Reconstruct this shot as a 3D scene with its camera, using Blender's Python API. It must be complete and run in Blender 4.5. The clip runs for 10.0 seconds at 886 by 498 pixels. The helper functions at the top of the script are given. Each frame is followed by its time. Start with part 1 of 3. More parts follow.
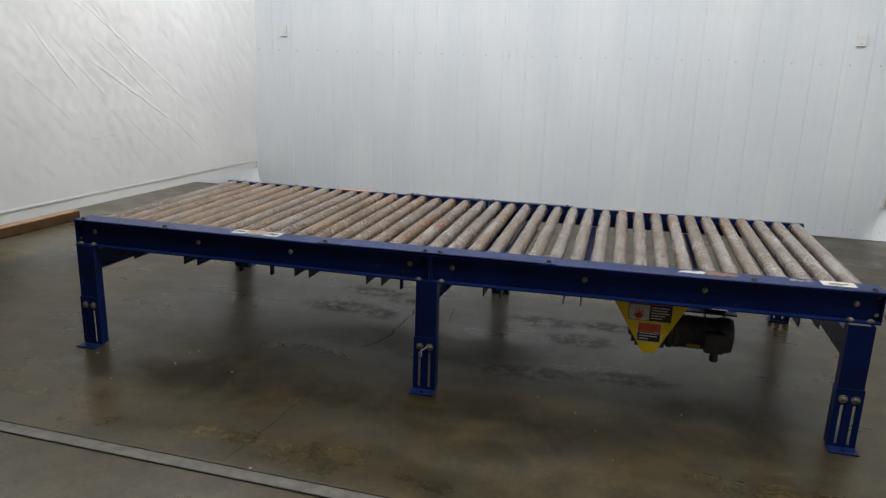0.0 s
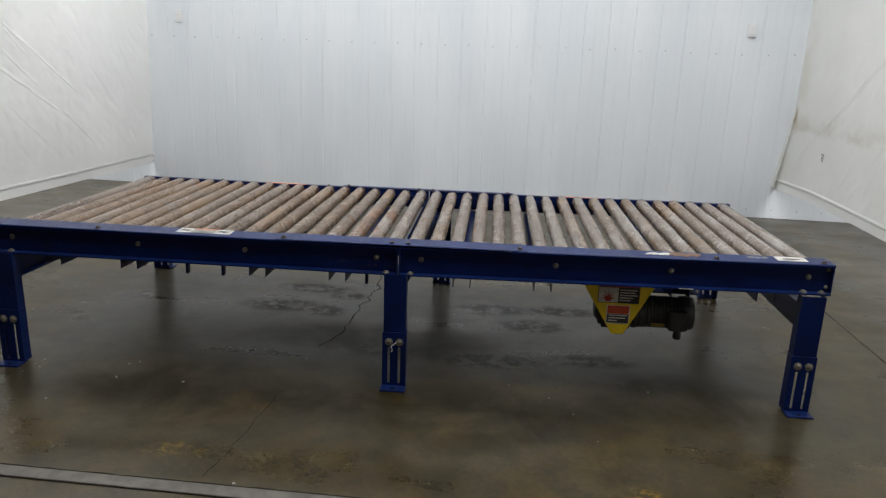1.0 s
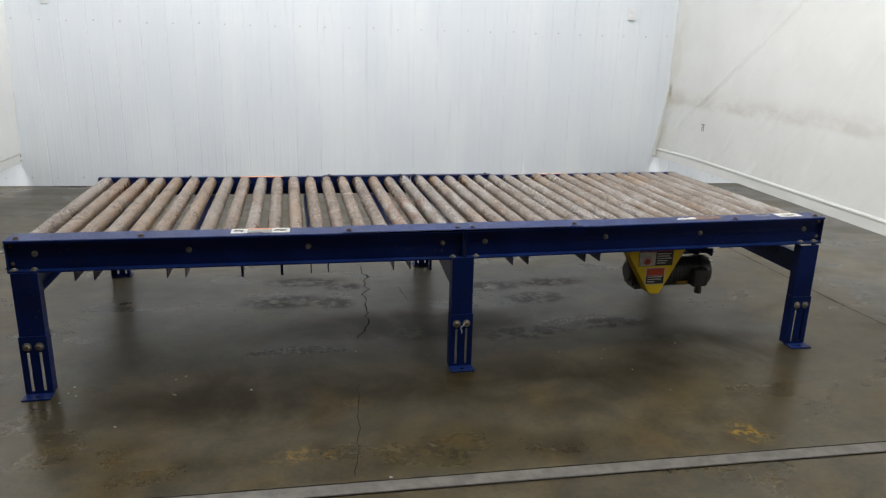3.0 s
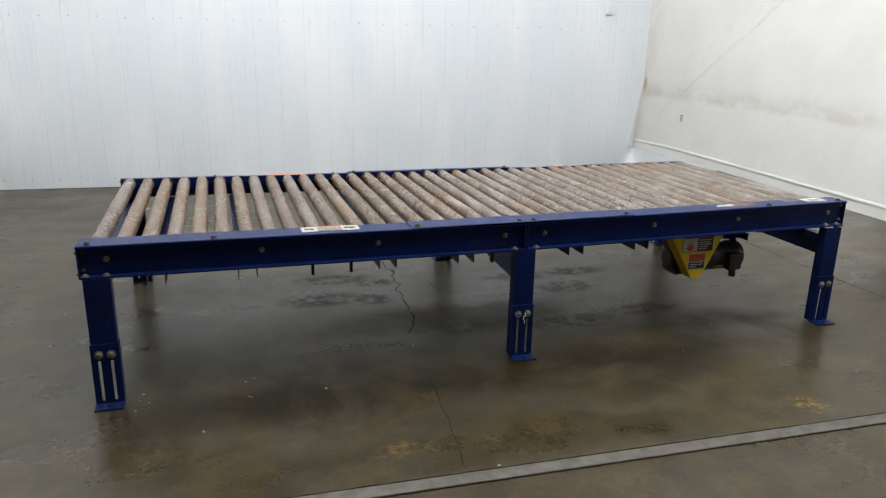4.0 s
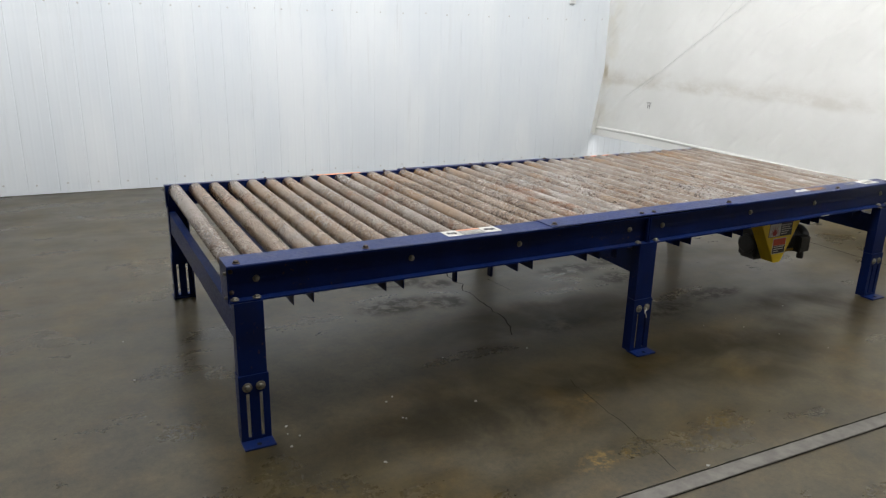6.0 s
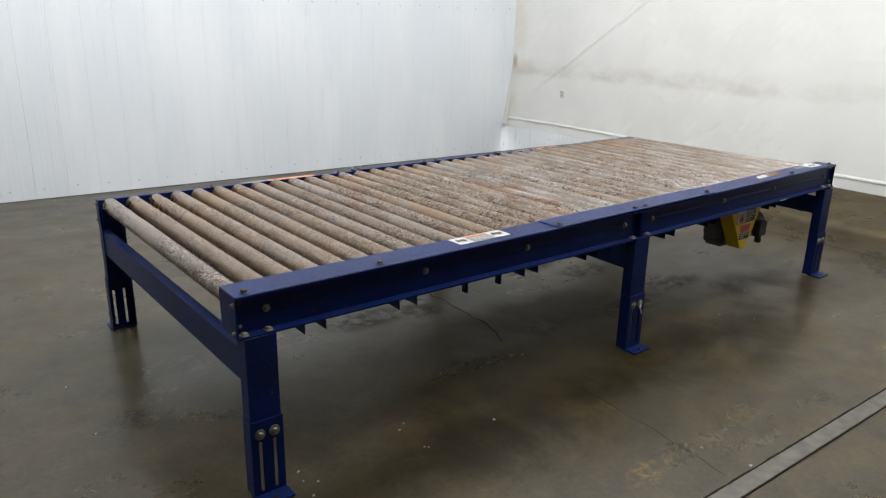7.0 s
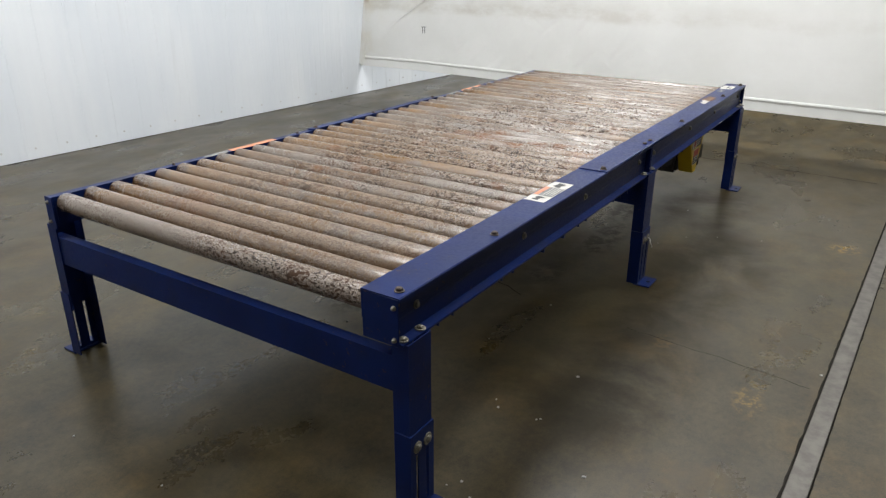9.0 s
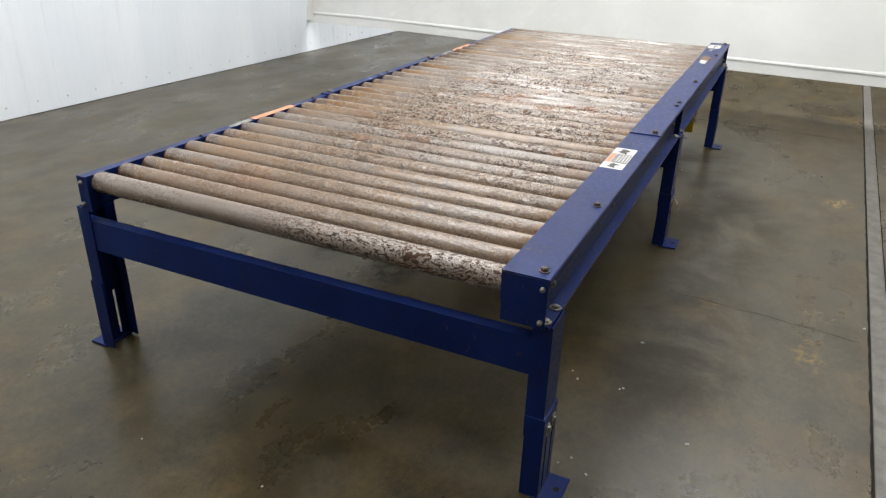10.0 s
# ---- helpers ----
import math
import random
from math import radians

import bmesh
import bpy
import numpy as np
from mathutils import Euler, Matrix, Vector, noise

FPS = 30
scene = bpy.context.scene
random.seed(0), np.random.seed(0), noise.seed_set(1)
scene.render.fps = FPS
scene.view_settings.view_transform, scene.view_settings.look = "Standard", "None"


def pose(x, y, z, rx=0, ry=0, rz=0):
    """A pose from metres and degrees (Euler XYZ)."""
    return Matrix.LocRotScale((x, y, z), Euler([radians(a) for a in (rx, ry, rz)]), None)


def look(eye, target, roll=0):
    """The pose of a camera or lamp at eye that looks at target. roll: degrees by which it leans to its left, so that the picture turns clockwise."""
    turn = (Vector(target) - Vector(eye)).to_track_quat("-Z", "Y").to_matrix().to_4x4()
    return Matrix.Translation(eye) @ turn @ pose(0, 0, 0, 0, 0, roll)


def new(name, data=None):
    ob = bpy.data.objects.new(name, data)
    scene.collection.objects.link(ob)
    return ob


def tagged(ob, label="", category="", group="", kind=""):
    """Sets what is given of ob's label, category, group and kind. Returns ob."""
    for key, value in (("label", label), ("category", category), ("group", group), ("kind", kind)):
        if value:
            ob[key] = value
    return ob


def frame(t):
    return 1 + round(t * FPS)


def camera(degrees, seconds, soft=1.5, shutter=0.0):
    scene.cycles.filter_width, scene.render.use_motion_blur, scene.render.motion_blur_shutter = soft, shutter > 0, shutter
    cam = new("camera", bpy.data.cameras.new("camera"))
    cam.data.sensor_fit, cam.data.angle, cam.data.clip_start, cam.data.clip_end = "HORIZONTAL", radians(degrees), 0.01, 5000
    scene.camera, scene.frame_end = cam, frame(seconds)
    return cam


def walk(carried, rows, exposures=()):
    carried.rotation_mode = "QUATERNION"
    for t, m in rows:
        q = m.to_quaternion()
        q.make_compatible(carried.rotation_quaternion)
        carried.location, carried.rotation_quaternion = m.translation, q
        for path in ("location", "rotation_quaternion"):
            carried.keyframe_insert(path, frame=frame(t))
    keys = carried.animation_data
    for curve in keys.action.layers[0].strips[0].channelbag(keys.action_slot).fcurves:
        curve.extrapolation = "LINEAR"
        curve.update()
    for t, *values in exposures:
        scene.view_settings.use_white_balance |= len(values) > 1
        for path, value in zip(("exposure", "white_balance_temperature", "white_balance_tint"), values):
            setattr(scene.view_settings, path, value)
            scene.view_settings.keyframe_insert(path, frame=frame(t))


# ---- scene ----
cam = camera(63.8, 10.0, soft=1.25)
PATH = [
    (0, (0.03, 0.003, 1.572), (-0.425, 1.886, 1.075), 1.8),
    (0.5, (-0.136, -0.006, 1.556), (-0.53, 1.888, 1.048), 2.4),
    (1, (-0.384, 0.015, 1.541), (-0.512, 1.944, 1.029), 2.0),
    (1.5, (-0.655, -0.006, 1.544), (-0.742, 1.92, 1.014), 2.0),
    (2, (-0.983, -0.066, 1.555), (-0.875, 1.86, 1.026), 2.2),
    (2.2, (-1.112, -0.083, 1.557), (-0.953, 1.832, 1.015), 1.8),
    (3.5, (-1.895, 0.046, 1.533), (-1.375, 1.898, 0.988), 1.5),
    (4, (-2.21, 0.096, 1.54), (-1.632, 1.927, 0.98), 1.2),
    (4.5, (-2.471, 0.272, 1.547), (-1.796, 2.067, 0.978), 1.2),
    (5, (-2.754, 0.419, 1.548), (-1.97, 2.18, 1.017), 0.6),
    (5.5, (-3.073, 0.507, 1.549), (-2.176, 2.219, 1.036), 1.0),
    (5.7, (-3.162, 0.575, 1.539), (-2.277, 2.281, 0.986), 1.1),
    (6.8, (-3.468, 1.149, 1.503), (-2.366, 2.709, 0.906), 0.8),
    (7, (-3.563, 1.236, 1.503), (-2.373, 2.728, 0.905), 1.2),
    (7.5, (-3.783, 1.446, 1.527), (-2.433, 2.806, 0.954), 6.7),
    (8, (-3.892, 1.715, 1.507), (-2.449, 2.983, 0.949), 2.1),
    (8.5, (-3.969, 1.921, 1.505), (-2.488, 3.099, 0.856), 0.0),
    (9, (-4.102, 2.2, 1.51), (-2.555, 3.219, 0.755), 0.2),
    (9.5, (-4.218, 2.47, 1.502), (-2.654, 3.399, 0.67), 0.9),
    (10, (-4.296, 2.772, 1.511), (-2.664, 3.545, 0.652), 1.5),
]
walk(cam, [(t, look(eye, target, roll)) for t, eye, target, roll in PATH],
     exposures=[(0, -0.55), (2, -0.30), (4.5, -0.06), (7, -0.05), (8.5, -0.06), (10, 0.24)])

# ---- world, light ----
world = bpy.data.worlds.new("world")
scene.world = world
world.use_nodes = True
world.node_tree.nodes["Background"].inputs[0].default_value = (0.75, 0.85, 1.0, 1)
world.node_tree.nodes["Background"].inputs[1].default_value = 0.01

ROOM_TURN = -3.0
ROOM = pose(0, 7.96, 0, 0, 0, ROOM_TURN)      # room axes: x along the back wall, y into it
CEIL = 5.2


def lamp(x, y, sx, sy, watts, colour):
    light = bpy.data.lights.new("unseen_lamp", "AREA")
    light.shape, light.size, light.size_y, light.energy, light.color = "RECTANGLE", sx, sy, watts, colour
    ob = new("unseen_lamp", light)
    ob.matrix_basis = ROOM @ pose(x, y, CEIL - 0.12)
    return ob


COOL = (0.98, 0.985, 0.99)
for lx, ly, watts in ((-2.6, -2.8, 172), (1.0, -2.8, 155), (-2.6, -5.8, 55), (1.0, -5.8, 200)):
    lamp(lx, ly, 3.0, 1.6, watts, COOL)
# two more unseen lamps, added outside the tarps so that the vinyl glows
for lx, ly, sx, sy, watts in ((5.0, -5.0, 3.6, 6.5, 720), (-5.9, -1.9, 2.4, 3.0, 570)):
    lamp(lx, ly, sx, sy, watts, COOL)

# ---- materials ----


def mat(name):
    m = bpy.data.materials.new(name)
    m.use_nodes = True
    return m, m.node_tree.nodes, m.node_tree.links, m.node_tree.nodes["Principled BSDF"]


class Net:
    """Short hand for building node trees."""

    def __init__(self, name):
        self.m, self.n, self.l, self.b = mat(name)

    def link(self, src, dst):
        self.l.new(src, dst)

    def put(self, sock, value):
        if hasattr(value, "links") or hasattr(value, "is_output"):
            self.l.new(value, sock)
        else:
            sock.default_value = value

    def pos(self, obj=False, scale=(1, 1, 1), turn=0):
        if obj:
            out = self.n.new("ShaderNodeTexCoord").outputs["Object"]
        else:
            out = self.n.new("ShaderNodeNewGeometry").outputs["Position"]
        mp = self.n.new("ShaderNodeMapping")
        mp.inputs["Scale"].default_value = scale
        mp.inputs["Rotation"].default_value = (0, 0, turn)
        self.link(out, mp.inputs[0])
        return mp.outputs[0]

    def noise(self, vec, scale, detail=4, rough=0.55, distort=0.0):
        t = self.n.new("ShaderNodeTexNoise")
        t.inputs["Scale"].default_value, t.inputs["Detail"].default_value = scale, detail
        t.inputs["Roughness"].default_value, t.inputs["Distortion"].default_value = rough, distort
        self.link(vec, t.inputs["Vector"])
        return t.outputs["Fac"]

    def voronoi(self, vec, scale, feature="F1"):
        t = self.n.new("ShaderNodeTexVoronoi")
        t.feature = feature
        t.inputs["Scale"].default_value = scale
        self.link(vec, t.inputs["Vector"])
        return t.outputs["Distance"]

    def ramp(self, fac, a, b, lo=0.0, hi=1.0):
        t = self.n.new("ShaderNodeMapRange")
        t.interpolation_type = "SMOOTHSTEP"
        for i, v in ((1, a), (2, b), (3, lo), (4, hi)):
            t.inputs[i].default_value = v
        self.link(fac, t.inputs[0])
        return t.outputs[0]

    def math(self, op, a, b=0.0, clamp=False):
        t = self.n.new("ShaderNodeMath")
        t.operation, t.use_clamp = op, clamp
        self.put(t.inputs[0], a)
        self.put(t.inputs[1], b)
        return t.outputs[0]

    def mix(self, fac, a, b, mode="MIX"):
        t = self.n.new("ShaderNodeMix")
        t.data_type, t.blend_type = "RGBA", mode
        self.put(t.inputs["Factor"], fac)
        for sock, v in ((t.inputs[6], a), (t.inputs[7], b)):
            if isinstance(v, tuple):
                sock.default_value = (*v, 1) if len(v) == 3 else v
            else:
                self.link(v, sock)
        return t.outputs[2]

    def cells(self, vec, scale, wobble):
        """Irregular cells: the distance from each cell's middle, and a number of its own."""
        w = self.n.new("ShaderNodeTexNoise")
        w.inputs["Scale"].default_value, w.inputs["Detail"].default_value = scale * 0.9, 2
        self.link(vec, w.inputs["Vector"])
        add = self.n.new("ShaderNodeVectorMath")
        add.operation = "MULTIPLY_ADD"
        self.link(w.outputs["Color"], add.inputs[0])
        add.inputs[1].default_value = (wobble, wobble, wobble)
        self.link(vec, add.inputs[2])
        t = self.n.new("ShaderNodeTexVoronoi")
        t.inputs["Scale"].default_value = scale
        self.link(add.outputs[0], t.inputs["Vector"])
        one = self.n.new("ShaderNodeSeparateColor")
        self.link(t.outputs["Color"], one.inputs[0])
        return t.outputs["Distance"], one.outputs[0]

    def near(self, vec, centre, rx, ry):
        """1 at the centre of a floor blot, 0 outside its radii."""
        mp = self.n.new("ShaderNodeMapping")
        mp.vector_type = "TEXTURE"
        mp.inputs["Location"].default_value = (*centre, 0)
        mp.inputs["Scale"].default_value = (rx, ry, 1)
        self.link(vec, mp.inputs[0])
        ln = self.n.new("ShaderNodeVectorMath")
        ln.operation = "LENGTH"
        self.link(mp.outputs[0], ln.inputs[0])
        return self.ramp(ln.outputs["Value"], 1.0, 0.35)

    def random(self):
        return self.n.new("ShaderNodeObjectInfo").outputs["Random"]

    def done(self, colour=None, rough=None, metal=None, bump=None, strength=0.3, dist=0.002):
        if colour is not None:
            self.put(self.b.inputs["Base Color"], (*colour, 1) if isinstance(colour, tuple) else colour)
        if rough is not None:
            self.put(self.b.inputs["Roughness"], rough)
        if metal is not None:
            self.put(self.b.inputs["Metallic"], metal)
        if bump is not None:
            t = self.n.new("ShaderNodeBump")
            t.inputs["Strength"].default_value, t.inputs["Distance"].default_value = strength, dist
            self.link(bump, t.inputs["Height"])
            self.link(t.outputs[0], self.b.inputs["Normal"])
        return self.m


def blue_paint():
    k = Net("blue enamel on steel")
    p = k.pos()
    fine, broad = k.noise(p, 90, 4), k.noise(p, 5, 5)
    col = k.mix(k.ramp(broad, 0.3, 0.7), (0.0034, 0.0115, 0.066), (0.0052, 0.0165, 0.090))
    grime = k.ramp(k.noise(p, 9, 3, 0.5), 0.52, 0.75)
    col = k.mix(k.math("MULTIPLY", grime, 0.25), col, (0.018, 0.016, 0.018))
    scuff = k.math("MULTIPLY", k.ramp(k.noise(p, 3.0, 3), 0.50, 0.68), k.ramp(k.noise(k.pos(scale=(0.5, 1, 2)), 22, 4, 0.6), 0.58, 0.72))
    col = k.mix(k.math("MULTIPLY", scuff, 0.35), col, (0.050, 0.046, 0.050))
    chip = k.math("MULTIPLY", k.ramp(k.noise(p, 1.7, 3), 0.46, 0.62), k.ramp(k.noise(p, 48, 4, 0.6), 0.645, 0.675))
    col = k.mix(k.math("MULTIPLY", chip, 0.75), col, (0.085, 0.048, 0.026))
    k.b.inputs["Specular IOR Level"].default_value = 0.13
    return k.done(col, k.ramp(fine, 0.3, 0.7, 0.28, 0.40), 0.0, k.noise(p, 160, 3), 0.05, 0.001)


def roller_steel(rusty=1.0):
    k = Net("worn rusty roller steel")
    p = k.pos()
    where = k.n.new("ShaderNodeSeparateXYZ")
    k.link(p, where.inputs[0])
    along_x, along_y = where.outputs[0], where.outputs[1]
    r = k.random()
    twice = k.math("FRACT", k.math("MULTIPLY", r, 7.3))
    fine = k.noise(p, 160, 4, 0.65)
    patch = k.noise(k.pos(scale=(1, 0.45, 1)), 13, 6, 0.62, 0.3)
    cloud = k.noise(k.pos(scale=(1, 0.35, 1)), 4.5, 4, 0.55)
    used = k.ramp(along_x, -1.7, 0.2)      # the drive end is worn brighter
    # mill-grey steel under thin ochre rust, each roller leaning its own way
    ochre = k.mix(r, (0.270, 0.165, 0.066), (0.190, 0.118, 0.056))
    grey = k.mix(twice, (0.215, 0.176, 0.150), (0.255, 0.232, 0.212))
    lean = k.math("ADD", k.math("ADD", k.math("MULTIPLY", patch, 0.7), k.math("MULTIPLY", cloud, 0.5)),
                  k.math("ADD", k.math("MULTIPLY", k.math("SUBTRACT", twice, 0.5), 0.44), k.math("MULTIPLY", used, 0.16)))
    if rusty < 1.0:
        lean = k.math("ADD", lean, 0.40)
    col = k.mix(k.ramp(lean, 0.56, 0.70), ochre, grey)
    col = k.mix(k.math("MULTIPLY", k.ramp(fine, 0.40, 0.64), 0.22), col, (0.33, 0.29, 0.25))
    stain = k.ramp(k.noise(p, 24, 6, 0.7, 0.4), 0.52, 0.70)
    col = k.mix(k.math("MULTIPLY", stain, 0.45 * rusty), col, (0.150, 0.080, 0.036))
    # crust broken away where loads have run; dark pits paint in flake shadows
    lane = k.math("MULTIPLY", k.ramp(along_y, 3.30, 3.42), k.ramp(along_y, 4.72, 4.30))
    lane = k.math("MULTIPLY", lane, k.ramp(k.noise(k.pos(scale=(6.0, 1.0, 1.0)), 1.7, 3), 0.30, 0.50))
    lane = k.math("MULTIPLY", lane, k.math("MULTIPLY", k.ramp(along_x, -2.8, -1.5, 0.45, 1.0), k.ramp(along_x, 0.95, 0.2, 0.35, 1.0)))
    if rusty < 1.0:
        lane = k.ramp(along_y, 4.22, 3.85)
    crust = k.noise(k.pos(scale=(1, 0.6, 1)), 88, 3, 0.55, 0.8)
    chip = k.noise(k.pos(scale=(1, 0.6, 1)), 150, 2, 0.5, 0.6)
    density = k.math("MULTIPLY", k.math("SUBTRACT", k.noise(p, 7, 3), 0.5), 0.16)
    pit_shade = k.ramp(k.math("ADD", crust, density), 0.555, 0.575)
    pit_shade = k.math("MULTIPLY", lane, k.math("MAXIMUM", pit_shade, k.ramp(k.math("ADD", chip, density), 0.585, 0.605)))
    skin = k.math("MULTIPLY", lane, k.ramp(k.math("ADD", crust, density), 0.36, 0.50))
    col = k.mix(k.math("MULTIPLY", skin, k.math("ADD", 0.50, k.math("MULTIPLY", used, 0.22))), col, (0.54, 0.49, 0.45))
    deep = k.mix(k.ramp(k.noise(p, 16, 3), 0.42, 0.60), (0.016, 0.009, 0.005), (0.080, 0.034, 0.012))
    col = k.mix(k.math("MULTIPLY", pit_shade, 0.88), col, deep)
    orange = k.math("MULTIPLY", k.math("MULTIPLY", lane, k.ramp(k.noise(p, 3.4, 4, 0.6), 0.54, 0.66)), k.ramp(along_x, -0.2, -1.0))
    col = k.mix(k.math("MULTIPLY", orange, 0.60), col, (0.290, 0.115, 0.028))
    spots = k.ramp(k.noise(p, 120, 2, 0.5, 0.5), 0.615, 0.65)
    col = k.mix(k.math("MULTIPLY", spots, 0.55), col, (0.09, 0.05, 0.03))
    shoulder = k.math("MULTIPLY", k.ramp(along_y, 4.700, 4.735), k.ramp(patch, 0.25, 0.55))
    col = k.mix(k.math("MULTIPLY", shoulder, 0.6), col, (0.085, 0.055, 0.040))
    col = k.mix(1.0, col, (0.61, 0.545, 0.475), "MULTIPLY")
    # rubbed steel at the drive end, with the tarp's glare painted in as pale streaks
    bare_glare = k.ramp(k.noise(k.pos(scale=(9.0, 1.1, 1.0)), 2.2, 4, 0.6), 0.46, 0.66)
    bare_glare = k.math("MULTIPLY", bare_glare, k.math("MULTIPLY", k.ramp(along_x, -1.6, -0.7), k.math("MULTIPLY", k.ramp(along_y, 3.30, 3.42), k.ramp(along_y, 4.60, 4.25))))
    bare_glare = k.math("MULTIPLY", bare_glare, k.math("SUBTRACT", 1.0, pit_shade))
    col = k.mix(k.math("MULTIPLY", bare_glare, 0.6), col, (0.44, 0.415, 0.39))
    height = k.math("ADD", k.math("SUBTRACT", k.math("MULTIPLY", skin, 0.35), pit_shade), k.math("MULTIPLY", fine, 0.06))
    polish = k.ramp(k.noise(k.pos(scale=(3.0, 1.0, 1.0)), 2.4, 3), 0.38, 0.60)
    shine = k.math("MULTIPLY", k.math("MAXIMUM", polish, skin), k.math("ADD", 0.12, k.math("MULTIPLY", used, 0.10)))
    rough = k.math("ADD", k.math("SUBTRACT", k.ramp(fine, 0.3, 0.7, 0.30, 0.40), shine), k.math("MULTIPLY", k.math("MAXIMUM", pit_shade, stain), 0.22), True)
    rough = k.math("SUBTRACT", rough, k.math("MULTIPLY", bare_glare, 0.06), True)
    k.put(k.b.inputs["Specular IOR Level"], k.ramp(pit_shade, 0.0, 1.0, 0.85, 0.12))
    return k.done(col, rough, k.math("MULTIPLY", bare_glare, 0.22), height, 1.0, 0.0030)


def concrete():
    k = Net("sealed grey-brown concrete")
    p = k.pos()
    broad = k.noise(p, 0.55, 2, 0.5)
    mid = k.noise(p, 1.9, 3, 0.5)
    wisp = k.noise(k.pos(scale=(1.0, 1.8, 1), turn=0.35), 1.5, 4, 0.55)
    grain, dust = k.noise(p, 42, 6, 0.75), k.noise(p, 190, 3, 0.7)
    col = k.mix(k.ramp(broad, 0.25, 0.75), (0.024, 0.0185, 0.0075), (0.037, 0.0305, 0.0150))
    col = k.mix(k.math("MULTIPLY", k.ramp(mid, 0.25, 0.85), 0.8), col, (0.054, 0.0455, 0.0245))
    col = k.mix(k.math("MULTIPLY", k.ramp(wisp, 0.30, 0.85), 0.7), col, (0.064, 0.055, 0.034))
    col = k.mix(k.math("MULTIPLY", k.ramp(k.noise(p, 2.9, 4, 0.55), 0.42, 0.80), 0.75), col, (0.061, 0.040, 0.008))
    col = k.mix(k.math("MULTIPLY", k.ramp(k.noise(p, 2.3, 5, 0.6), 0.44, 0.85), 0.35), col, (0.018, 0.014, 0.007))
    speck = k.math("ADD", k.math("MULTIPLY", k.math("SUBTRACT", grain, 0.5), 1.9), k.math("ADD", k.math("MULTIPLY", k.math("SUBTRACT", dust, 0.5), 1.4), k.math("MULTIPLY", k.math("SUBTRACT", k.noise(p, 7, 6, 0.65), 0.5), 2.1)))
    gain = k.math("ADD", 1.0, speck)
    grey = k.n.new("ShaderNodeCombineXYZ")
    for i in range(3):
        k.link(k.math("MAXIMUM", gain, 0.25), grey.inputs[i])
    col = k.mix(1.0, col, grey.outputs[0], "MULTIPLY")
    col = k.mix(1.0, col, (0.92, 0.87, 0.74), "MULTIPLY")
    shade_noise = k.noise(p, 1.6, 5, 0.6, 0.5)
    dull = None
    # broad dark patches paint in shade under the conveyor and before it
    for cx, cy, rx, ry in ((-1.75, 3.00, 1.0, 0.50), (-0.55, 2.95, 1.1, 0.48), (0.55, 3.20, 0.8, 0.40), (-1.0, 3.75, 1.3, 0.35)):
        under_shade = k.math("MULTIPLY", k.near(p, (cx, cy), rx, ry), k.ramp(shade_noise, 0.25, 0.65))
        dull = under_shade if dull is None else k.math("MAXIMUM", dull, under_shade)
        col = k.mix(k.math("MULTIPLY", under_shade, 0.65), col, (0.012, 0.009, 0.0035))
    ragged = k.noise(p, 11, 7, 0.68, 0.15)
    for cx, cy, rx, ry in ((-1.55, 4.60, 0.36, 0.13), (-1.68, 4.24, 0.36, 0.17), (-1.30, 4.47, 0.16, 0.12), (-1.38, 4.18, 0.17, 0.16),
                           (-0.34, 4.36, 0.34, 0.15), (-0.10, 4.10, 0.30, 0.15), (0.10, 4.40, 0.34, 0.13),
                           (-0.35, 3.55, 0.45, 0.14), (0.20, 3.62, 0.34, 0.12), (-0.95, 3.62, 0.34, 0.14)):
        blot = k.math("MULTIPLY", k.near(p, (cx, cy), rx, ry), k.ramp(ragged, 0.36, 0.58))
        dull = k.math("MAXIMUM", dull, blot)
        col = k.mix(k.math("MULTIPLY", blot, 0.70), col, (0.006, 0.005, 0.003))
    worn = k.noise(p, 26, 6, 0.75)
    for cx, cy, rx, ry, s in ((0.25, 2.355, 0.11, 0.12, 0.40), (-1.61, 2.49, 0.13, 0.07, 0.20), (-1.66, 2.46, 0.12, 0.06, 0.11), (-1.50, 2.47, 0.08, 0.05, 0.09), (-1.35, 2.88, 0.10, 0.06, 0.10), (-0.95, 3.05, 0.10, 0.06, 0.05)):
        paint = k.math("MULTIPLY", k.near(p, (cx, cy), rx, ry), k.ramp(worn, 0.46, 0.60))
        col = k.mix(k.math("MULTIPLY", paint, s), col, (0.42, 0.25, 0.03))
    rough = k.math("ADD", k.ramp(wisp, 0.30, 0.75, 0.25, 0.42), k.math("MULTIPLY", k.math("SUBTRACT", grain, 0.5), 0.08))
    # the painted shade and the ragged blots both lose some gloss
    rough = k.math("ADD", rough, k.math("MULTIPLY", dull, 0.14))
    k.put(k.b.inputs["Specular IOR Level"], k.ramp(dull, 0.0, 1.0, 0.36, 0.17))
    return k.done(col, rough, 0.0, k.noise(p, 3.0, 2), 0.12, 0.010)


def wall_paint():
    k = Net("white painted steel sheet")
    p = k.pos()
    col = k.mix(k.ramp(k.noise(k.pos(scale=(1, 1, 0.25)), 2.2, 5), 0.35, 0.7), (0.675, 0.715, 0.755), (0.735, 0.765, 0.79))
    streak = k.ramp(k.noise(k.pos(scale=(9, 9, 0.5)), 2.0, 5, 0.7), 0.56, 0.75)
    col = k.mix(k.math("MULTIPLY", streak, 0.22), col, (0.50, 0.51, 0.50))
    return k.done(col, k.ramp(k.noise(p, 30, 4), 0.3, 0.7, 0.34, 0.5), 0.0, k.noise(p, 9, 3), 0.10, 0.004)


